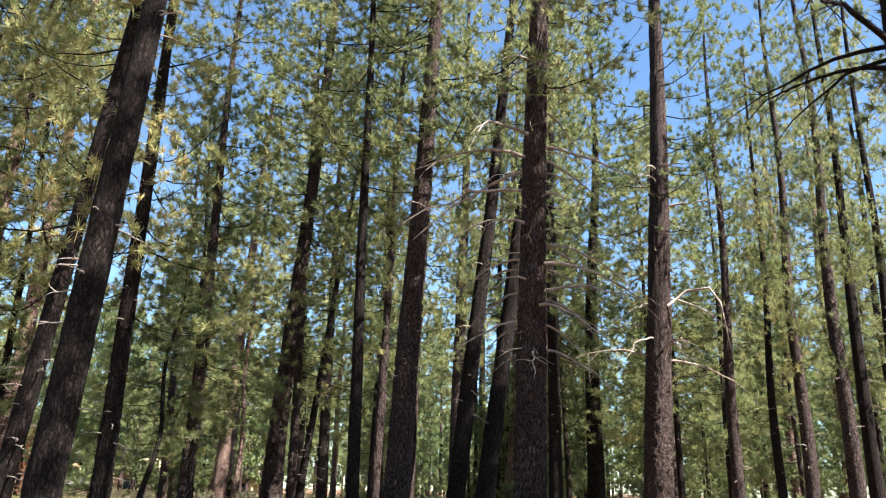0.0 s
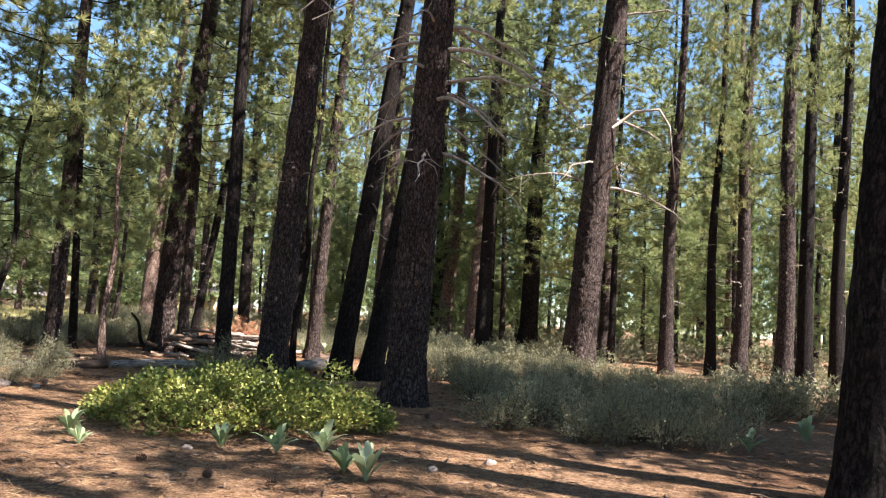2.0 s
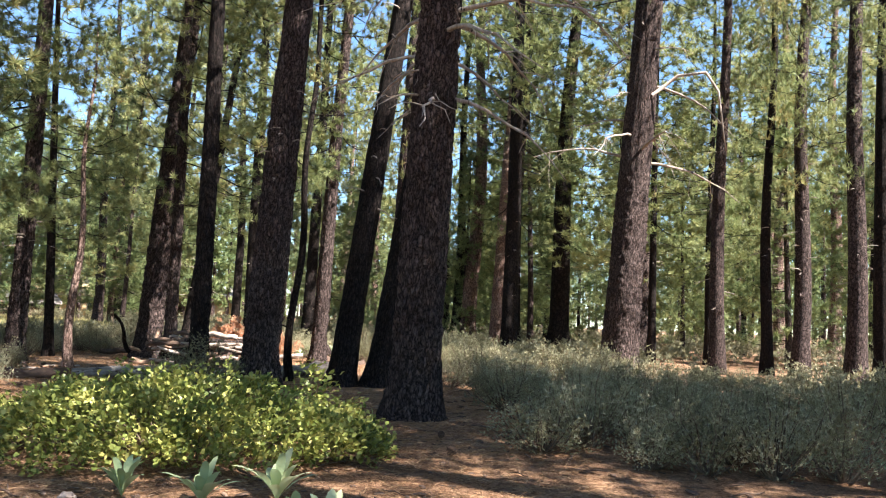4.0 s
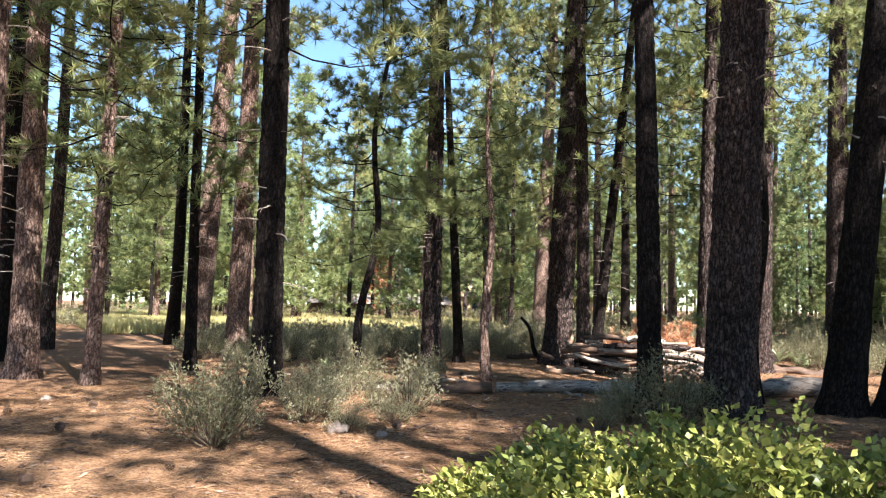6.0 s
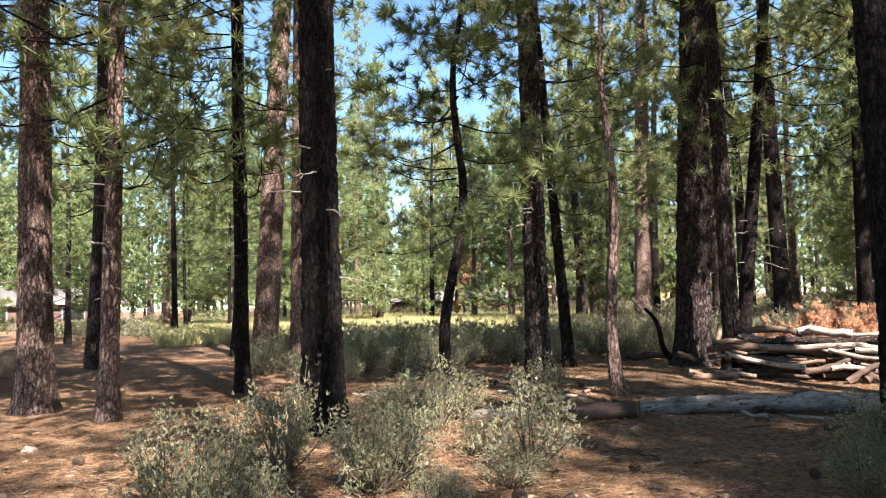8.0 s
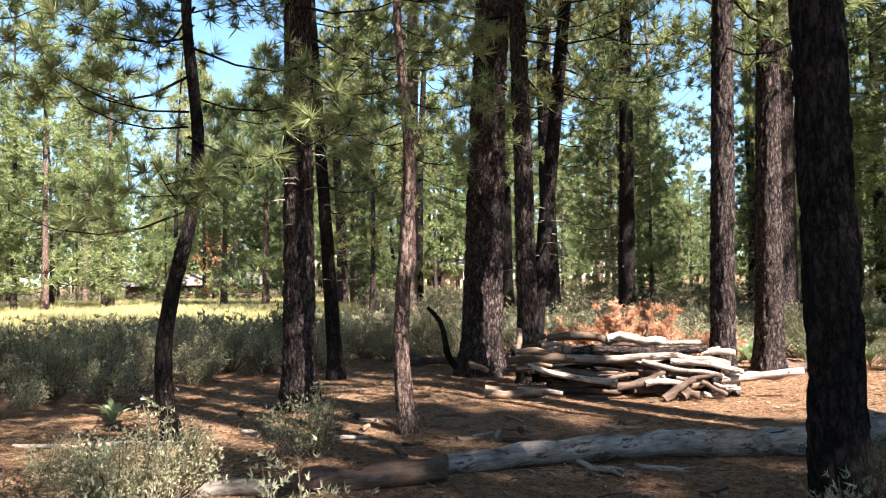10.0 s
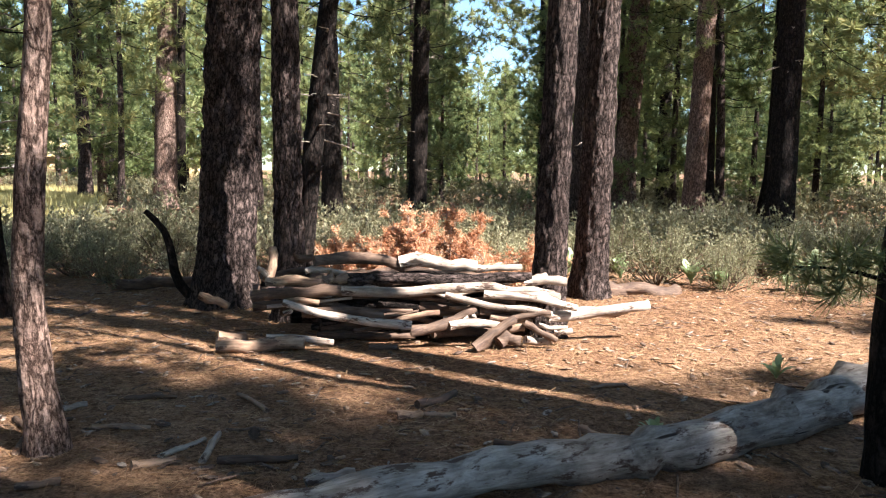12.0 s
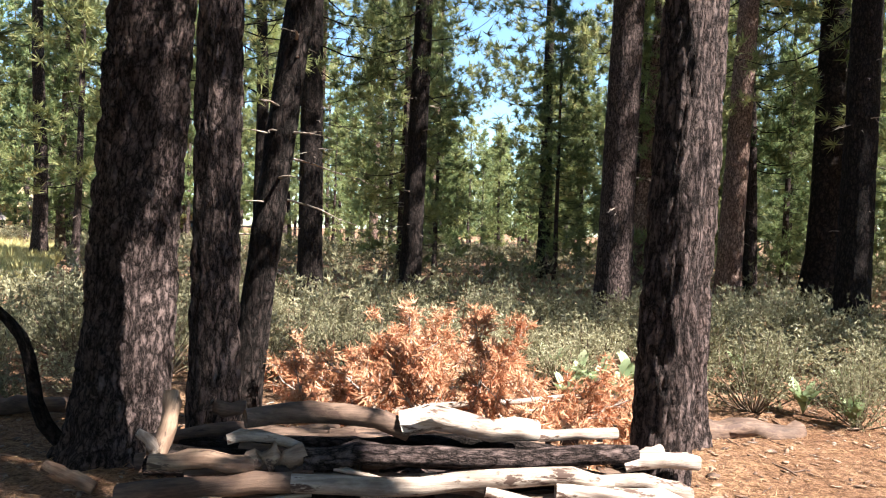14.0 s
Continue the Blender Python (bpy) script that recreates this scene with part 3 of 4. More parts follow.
def backdrop_wood(count, x0, x1, y0, y1, families, gap=2.4):
    made = 0
    tries = 0
    while made < count and tries < count * 30:
        tries += 1
        x, y = rs.uniform(x0, x1), rs.uniform(y0, y1)
        a, d = bearing(x, y, -1.5, 11.0)
        a2, d2 = bearing(x, y, -3.5, 16.0)
        fam = families[rs.randint(len(families))]
        if 33 < a < 62 and d < 40 or 40 < a < 48 and d < 46:
            continue
        open_sky = 43.2 < a < 46.5 or -0.5 < a2 < 6.5
        if -0.5 < a2 < 6.5 and d2 < 34:
            continue
        if open_sky:
            fam = "young"
            if d2 < 47:
                continue
        if d2 < 24 and -60 < a2 < 95 or d < 20:
            continue
        if any((x - p) ** 2 + (y - q) ** 2 < gap ** 2 for p, q in taken):
            continue
        taken.append((x, y))
        made += 1
        if fam == "tall":
            fam += "_far"
            pine(x, y, rs.uniform(0.32, 0.6), rs.uniform(22, 29), fam, ("dark", "bark", "red")[rs.randint(3)], tuple(rs.normal(0, 0.02, 2)), 0, rs.rand() < 0.4)
        elif fam == "mid":
            fam += "_far"
            pine(x, y, rs.uniform(0.2, 0.34), rs.uniform(13, 20), fam, ("dark", "bark")[rs.randint(2)], tuple(rs.normal(0, 0.02, 2)), 0, rs.rand() < 0.3)
        else:
            pine(x, y, rs.uniform(0.16, 0.26), rs.uniform(8.5, 11.5) if open_sky else rs.uniform(9, 13.5), fam, "bark", (0, 0), 0, False)


backdrop_wood(11, -8, 6, 36, 47, ("mid", "young", "mid", "young"), 2.6)
backdrop_wood(30, -9, 22, 48, 74, ("tall", "mid", "young", "young"), 3.2)
backdrop_wood(19, 6, 24, 30, 48, ("mid", "mid", "young", "young", "tall"), 3.0)
backdrop_wood(52, -70, -6, 40, 80, ("tall", "mid", "young", "young", "mid"), 2.4)
backdrop_wood(40, -48, -15, -4, 36, ("tall", "mid", "mid", "young"), 2.2)
backdrop_wood(8, -20, 30, -25, -6, ("tall", "mid"), 5.0)


def distant_wood(count, seed):
    """The far edge of the wood, past what can be counted: trunks and loose crowns in one mesh."""
    r = np.random.RandomState(seed)
    wood, cs, ds = [], [], []
    while len(wood) < count:
        a, d = r.uniform(-75, 100), r.uniform(68, 135)
        x, y = -2 - math.sin(math.radians(a)) * d, 14 + math.cos(math.radians(a)) * d
        low = -2 < a < 7 or 43 < a < 47
        h = r.uniform(9, 13) if low else r.uniform(13, 25)
        wood.append(tube([(x, y, -0.5), (x, y, h * 0.5), (x, y, h)], [0.22, 0.14, 0.03], 5, cap=False))
        n = int(55 + 4 * h)
        u = r.uniform(0.05, 1, n)
        q, w = r.uniform(0, 6.283, n), h * 0.17 * (1 - u) ** 0.7 * r.uniform(0.2, 1.1, n)
        cs.append(np.stack([x + w * np.cos(q), y + w * np.sin(q), h * (0.08 + 0.92 * u)], axis=1))
        ds.append(np.stack([np.cos(q), np.sin(q), np.full(n, 0.5)], axis=1))
    v, f = blades(r, np.vstack(cs), np.vstack(ds), 22, 0.65, 0.17, 0.9)
    ob = tagged(new("distant_wood"), "far edge of the pine wood", "trees", kind="stuff")
    tagged(part_of("foliage", make_mesh("foliage", v, f, M_NEEDLE_YOUNG), ob), kind="stuff")
    wv, wf = join(wood)
    tagged(part_of("trunkwork", make_mesh("trunkwork", wv, wf, M_BARK, True), ob), kind="stuff")


distant_wood(480, 21)

# ---------------------------------------------------------------- shrubs
def shrub_meshes(seed, sprigs, width, tall, leaf, leaf_w, mat, stems=26):
    """A low rounded shrub: many thin stems and small leaves along their outer ends."""
    rs = np.random.RandomState(seed)
    wood, cs, ds = [], [], []
    per = max(1, sprigs // stems)
    for i in range(stems):
        az, out = rs.uniform(0, 6.283), rs.uniform(0.05, 1.0) ** 0.6
        d = np.array((math.cos(az) * out, math.sin(az) * out, 0))
        top = tall * (1.05 - 0.55 * out ** 2) * rs.uniform(0.7, 1.15)
        k = np.linspace(0, 1, 5)[:, None]
        p = d * width * 0.5 * k ** 0.85 + np.array((0, 0, 1)) * (top * k ** 1.15 - 0.03) + rs.normal(size=(5, 3)) * 0.02 * k
        wood.append(tube(p, np.linspace(0.009, 0.002, 5), 4, cap=False))
        s = rs.uniform(0.25, 1.0, per) ** 0.6
        base = np.stack([np.interp(s, k[:, 0], p[:, c]) for c in range(3)], axis=1)
        cs.append(base + rs.normal(size=(per, 3)) * 0.03 * (width + tall))
        ds.append(unit(np.tile(d * 0.6 + (0, 0, 1.0), (per, 1)) + rs.normal(size=(per, 3)) * 0.4))
    v, f = blades(rs, np.vstack(cs), np.vstack(ds), 4, leaf, leaf_w, 0.65)
    wv, wf = join(wood)
    return make_mesh("foliage", v, f, mat), make_mesh("stems", wv, wf, M_TWIG)


SAGE = [shrub_meshes(60 + i, 1150, 0.95, 0.62, 0.034, 0.012, M_SAGE, 30) for i in range(5)]
SAGE_FAR = [shrub_meshes(65 + i, 620, 0.95, 0.62, 0.05, 0.018, M_SAGE, 22) for i in range(5)]


def shrub(x, y, s, tall, k):
    kinds = SAGE if path_clear(x, y) < 9.5 else SAGE_FAR
    ob = tagged(new("sagebrush"), "grey green sagebrush with thin brown stems", "shrub", "sagebrush of the clearing")
    ob.matrix_basis = Matrix.Translation((x, y, height(x, y))) @ Matrix.Rotation(k * 1.3, 4, "Z") @ Matrix.Diagonal((s, s, tall, 1))
    part_of("foliage", kinds[k % 5][0], ob)
    tagged(part_of("stemwork", kinds[k % 5][1], ob, "thin brown stems"), kind="stuff")
    return ob


def brush_density(x, y):
    """How thick the brush stands, 0 to 1."""
    d = 0.0
    for cx, cy, rx, ry, w in ((-4.8, 11.9, 0.8, 0.5, 1.0), (-4.1, 13.6, 1.6, 1.1, 0.3), (-5.2, 14.0, 1.3, 1.1, 0.3), (-3.0, 14.6, 0.8, 0.6, 0.8), (-2.0, 15.3, 0.9, 0.5, 0.7), (-6.6, 15.6, 1.0, 0.5, 0.6), (-3.9, 16.2, 0.8, 0.35, 0.7), (-2.05, 16.7, 0.5, 0.3, 0.9),
                              (-9.3, 11.4, 0.6, 0.4, 0.8), (-6.0, 17.4, 0.4, 0.3, 0.4), (-12.5, 19.8, 3.0, 2.0, 0.8), (-14.0, 25.0, 6.0, 5.0, 0.9), (4.8, 13.2, 1.9, 1.9, 1.0), (4.3, 16.8, 2.4, 2.4, 0.9), (7.6, 19.4, 4.4, 3.6, 1.0),
                              (3.6, 21.0, 3.0, 3.5, 0.9), (2.6, 29.0, 4.2, 3.6, 1.0), (-4.0, 31.5, 9.0, 5.3, 1.0), (-11.5, 29.0, 4.0, 3.8, 1.0), (1.8, 25.2, 1.8, 1.3, 0.9), (-19.0, 30.0, 7.0, 5.0, 0.8), (-9.0, 24.5, 1.6, 1.2, 0.4), (-5.8, 26.2, 3.2, 1.1, 0.9), (-2.4, 26.9, 1.8, 0.9, 0.8), (0.3, 23.9, 0.9, 0.9, 0.6), (-0.7, 26.0, 1.5, 1.1, 1.0), (-2.2, 27.2, 2.6, 1.3, 1.0), (1.2, 24.2, 1.2, 1.0, 0.8)):
        q = ((x - cx) / rx) ** 2 + ((y - cy) / ry) ** 2
        if q < 1:
            d = max(d, w * (1 - q * q))
    return d


def path_clear(x, y):
    near = 99.0
    for (_, a, _, _), (_, b, _, _) in zip(PATH, PATH[1:]):
        ax, ay, bx, by = a[0], a[1], b[0], b[1]
        t = max(0, min(1, ((x - ax) * (bx - ax) + (y - ay) * (by - ay)) / ((bx - ax) ** 2 + (by - ay) ** 2 + 1e-9)))
        near = min(near, math.hypot(x - ax - t * (bx - ax), y - ay - t * (by - ay)))
    return near


rs = np.random.RandomState(8)
spots = []
for _ in range(16000):
    x, y = rs.uniform(-24, 13), rs.uniform(8, 36)
    if rs.rand() > brush_density(x, y) or path_clear(x, y) < 0.95:
        continue
    if any((x - a) ** 2 + (y - b) ** 2 < (0.22 if y < 17 else 0.5) for a, b in spots):
        continue
    spots.append((x, y))
spots.sort(key=lambda p: math.hypot(p[0] + 2.5, (p[1] - 18) * 0.9))
for k, (x, y) in enumerate(spots[:298]):
    s = rs.uniform(0.65, 1.25) * (1.2 if y > 24 else (0.85 if y < 16 and x < -2 else 1.0))
    shrub(x, y, s, s * rs.uniform(0.75, 1.25), k)

# distant brush that runs on into the wood
cs, ds = [], []
far_rs = np.random.RandomState(9)
for (x, y) in [p for p in spots[298:] if not (30 < bearing(p[0], p[1], -1.5, 11)[0] < 64 and bearing(p[0], p[1], -1.5, 11)[1] > 25)] + [(far_rs.uniform(-70, 35), far_rs.uniform(24, 75)) for _ in range(2600)]:
    if (x, y) not in spots and (math.hypot(x + 3, y - 16) < 21 or bearing(x, y, -1.5, 11)[0] > 72 or 30 < bearing(x, y, -1.5, 11)[0] < 64 and 25 < bearing(x, y, -1.5, 11)[1] < 62):
        continue
    n = 30
    a, r = far_rs.uniform(0, 6.283, n), 0.65 * far_rs.uniform(0, 1, n) ** 0.5
    z = height(x, y) + (0.75 if y < 38 else 1.15) * (1 - (r / 0.75) ** 2) * far_rs.uniform(0.35, 1.0, n)
    cs.append(np.stack([x + r * np.cos(a), y + r * np.sin(a), z], axis=1))
    ds.append(np.stack([np.cos(a) * r, np.sin(a) * r, np.full(n, 0.8)], axis=1))
v, f = blades(far_rs, np.vstack(cs), np.vstack(ds), 6, 0.17, 0.045, 0.7)
tagged(new("distant_brush", make_mesh("distant_brush", v, f, M_SAGE)), "low grey green brush under the distant pines", "brush", kind="stuff")

# dry grass of the meadow
gr = np.random.RandomState(12)
a = np.radians(gr.uniform(30, 64, 16000))
d = gr.uniform(26, 62, 16000)
px, py = -1.5 - np.sin(a) * d, 11 + np.cos(a) * d
pz = np.array([height(x, y) for x, y in zip(px, py)])
v, f = blades(gr, np.stack([px, py, pz], axis=1), np.tile((0, 0, 1.0), (16000, 1)), 5, 0.5, 0.06, 0.25)
tagged(new("meadow_grass", make_mesh("meadow_grass", v, f, M_GRASS)), "pale yellow dry grass of an open meadow", "grass", kind="stuff")


# the leafy green shrub beside the way
def leafy_bush(x, y, rx, ry, tall, turn, count):
    rs = np.random.RandomState(70)
    ob = tagged(new("leafy_bush"), "low spreading bush with glossy yellow green leaves", "shrub")
    ob.matrix_basis = pose(x, y, 0, 0, 0, turn)
    wood, cs, ds = [], [], []
    for i in range(110):
        a, r = rs.uniform(0, 6.283), rs.uniform(0.0, 1.0) ** 0.5
        e = np.array((math.cos(a) * r * rx, math.sin(a) * r * ry, 0))
        lump = 0.8 + 0.35 * noise.noise(Vector((e[0] * 1.4, e[1] * 1.4, 2)))
        top = tall * lump * (1 - r ** 3.2 * 0.8)
        k = np.linspace(0, 1, 6)[:, None]
        p = e * (0.45 + 0.55 * k) + np.array((0, 0, 1)) * (top * k - 0.03) + rs.normal(size=(6, 3)) * 0.03 * k
        wood.append(tube(p, np.linspace(0.012, 0.003, 6), 5, cap=False))
    sprays = count // 20
    a, r = rs.uniform(0, 6.283, sprays), rs.uniform(0, 1, sprays) ** 0.5
    edge = np.array([1 + 0.14 * noise.noise(Vector((math.cos(q) * 1.6, math.sin(q) * 1.6, 8))) for q in a])
    ex, ey = np.cos(a) * r * rx * edge, np.sin(a) * r * ry * edge
    lump = np.array([0.8 + 0.5 * noise.noise(Vector((p * 1.7, q * 1.7, 2))) + 0.4 * noise.noise(Vector((p * 4.5, q * 4.5, 5))) for p, q in zip(ex, ey)])
    top = tall * lump * (1 - r ** 4.5 * 0.75)
    z = top * (1 - 0.8 * rs.uniform(0, 1, sprays) ** 1.8) + 0.03
    c0 = np.stack([ex, ey, z], axis=1)
    c = np.repeat(c0, 20, axis=0) + rs.normal(size=(sprays * 20, 3)) * (0.05, 0.05, 0.045)
    c[:, 2] = np.maximum(c[:, 2], 0.01)
    out = np.stack([np.cos(a) * r, np.sin(a) * r, np.full(sprays, 0.6)], axis=1)
    d = np.repeat(out, 20, axis=0) + rs.normal(size=(sprays * 20, 3)) * 0.7
    v, f = leaves(rs, c, d, 0.058, 0.042)
    part_of("foliage", make_mesh("foliage", v, f, M_LEAF), ob)
    wv, wf = join(wood)
    tagged(part_of("stemwork", make_mesh("stemwork", wv, wf, M_TWIG), ob, "thin brown stems"), kind="stuff")


leafy_bush(0.3, 11.25, 1.9, 1.25, 0.6, 4, 20000)


# plants with a rosette of broad leaves
def broad_leaf_plant(seed, n, size):
    rs = np.random.RandomState(seed)
    chunks = []
    for i in range(n):
        az, lift = rs.uniform(0, 6.283), rs.uniform(0.85, 1.4)
        ln, w = size * rs.uniform(0.6, 1.1), size * rs.uniform(0.07, 0.12)
        out, side = np.array((math.cos(az), math.sin(az), 0)), np.array((-math.sin(az), math.cos(az), 0))
        vs = []
        for j, (s, q) in enumerate(((0, 0.1), (0.22, 0.25), (0.45, 0.85), (0.65, 1.0), (0.85, 0.62), (1.0, 0.04))):
            c = out * ln * s * math.cos(lift) * (0.7 + 0.5 * s) + np.array((0, 0, 1)) * ln * (s * math.sin(lift) - 0.25 * s ** 3)
            vs += [c - side * w * q + (0, 0, 0.18 * w * q), c, c + side * w * q + (0, 0, 0.18 * w * q)]
        fs = [(3 * j + k, 3 * j + k + 1, 3 * j + k + 4, 3 * j + k + 3) for j in range(5) for k in range(2)]
        chunks.append((vs, fs))
    v, f = join(chunks)
    return make_mesh("broad_leaf_plant", v, f, M_MULE, True)


MULE = [broad_leaf_plant(80 + i, 15, 0.46) for i in range(3)]
for k, (x, y, s) in enumerate(((2.4, 8.7, 1.0), (2.15, 8.95, 0.8), (1.35, 9.5, 0.8), (0.75, 9.6, 0.75), (7.6, 13.3, 1.1), (6.5, 12.1, 0.8), (-0.9, 9.7, 0.8), (-0.55, 9.3, 0.6), (1.75, 9.75, 0.9), (-1.2, 10.6, 0.7),
                               (-2.45, 19.2, 0.45), (-1.35, 20.6, 0.5), (-1.0, 25.4, 1.1), (-0.3, 26.2, 1.2), (-2.9, 25.6, 1.2), (-2.2, 26.5, 1.3), (-0.5, 28.0, 1.2), (0.6, 27.3, 1.1), (-5.6, 25.6, 1.0), (-9.0, 18.0, 0.8), (-7.4, 16.4, 0.7), (-3.4, 26.4, 1.2), (0.2, 25.2, 0.8), (-2.75, 25.3, 1.2), (-2.55, 25.9, 1.3), (-1.9, 25.8, 1.1), (-3.1, 26.0, 1.1), (-1.2, 26.6, 1.3), (-0.7, 25.0, 1.0), (0.9, 26.3, 1.2), (-3.3, 25.2, 0.9))):
    ob = tagged(new("broad_leaf_plant", MULE[k % 3]), "ground plant with broad pale green leaves", "plant", "broad leaved plants")
    ob.matrix_basis = Matrix.Translation((x, y, height(x, y))) @ Matrix.Rotation(k * 2.1, 4, "Z") @ Matrix.Scale(s, 4)


# ---------------------------------------------------------------- logs
def log_thing(name, pts, r0, r1, mat, label, group="", seed=1, rough=0.5, seg=14, knots=5):
    """A bent log lying along pts, with an uneven skin, sawn or broken ends and knots; its grain runs along its own z."""
    rs = np.random.RandomState(seed)
    pts = np.asarray(pts, float)
    n = max(6, int(np.linalg.norm(pts[-1] - pts[0]) / 0.12))
    s = np.linspace(0, 1, n)
    sp = np.linspace(0, 1, len(pts))
    p = np.stack([np.interp(s, sp, pts[:, c]) for c in range(3)], axis=1)
    for _ in range(2):
        p[1:-1] = (p[:-2] + 2 * p[1:-1] + p[2:]) / 4
    p[1:-1] += rs.normal(size=(n - 2, 3)) * 0.1 * min(r0, r1)
    bow = rs.normal(size=3) * 0.5 * min(r0, r1)
    p += np.sin(math.pi * s)[:, None] * bow + np.sin(2.6 * math.pi * s + seed)[:, None] * rs.normal(size=3) * 0.25 * min(r0, r1)
    axis = Vector(p[-1] - p[0]).normalized()
    m = Matrix.Translation(p[0]) @ Vector((0, 0, 1)).rotation_difference(axis).to_matrix().to_4x4()
    inv = np.array(m.inverted())
    q = p @ inv[:3, :3].T + inv[:3, 3]
    radii = np.linspace(r0, r1, n) * (1 + 0.035 * rs.normal(size=n))
    v, f = tube(q, radii, seg, rough, seed)
    v = np.asarray(v)
    for _ in range(knots):
        i, j = rs.randint(1, n - 1), rs.randint(seg)
        k = i * seg + j
        out = unit(v[k] - q[i])
        near = np.exp(-((v - v[k]) ** 2).sum(axis=1) / (0.45 * radii[i]) ** 2)
        v = v + out * (near * radii[i] * rs.uniform(0.3, 0.8))[:, None]
    ob = new(name, make_mesh(name, v, f, mat, True))
    ob.matrix_basis = m
    return tagged(ob, label, "log", group)


PILE_AT = pose(-4.2, 21.1, 0, 0, 0, 12.4)


def pile_log(pts, r0, r1, mat, seed, label):
    w = [PILE_AT @ Vector(p) for p in pts]
    return log_thing("log", [tuple(p) for p in w], r0, r1, mat, label, "logs of the pile", seed, 0.08, 12, 2)


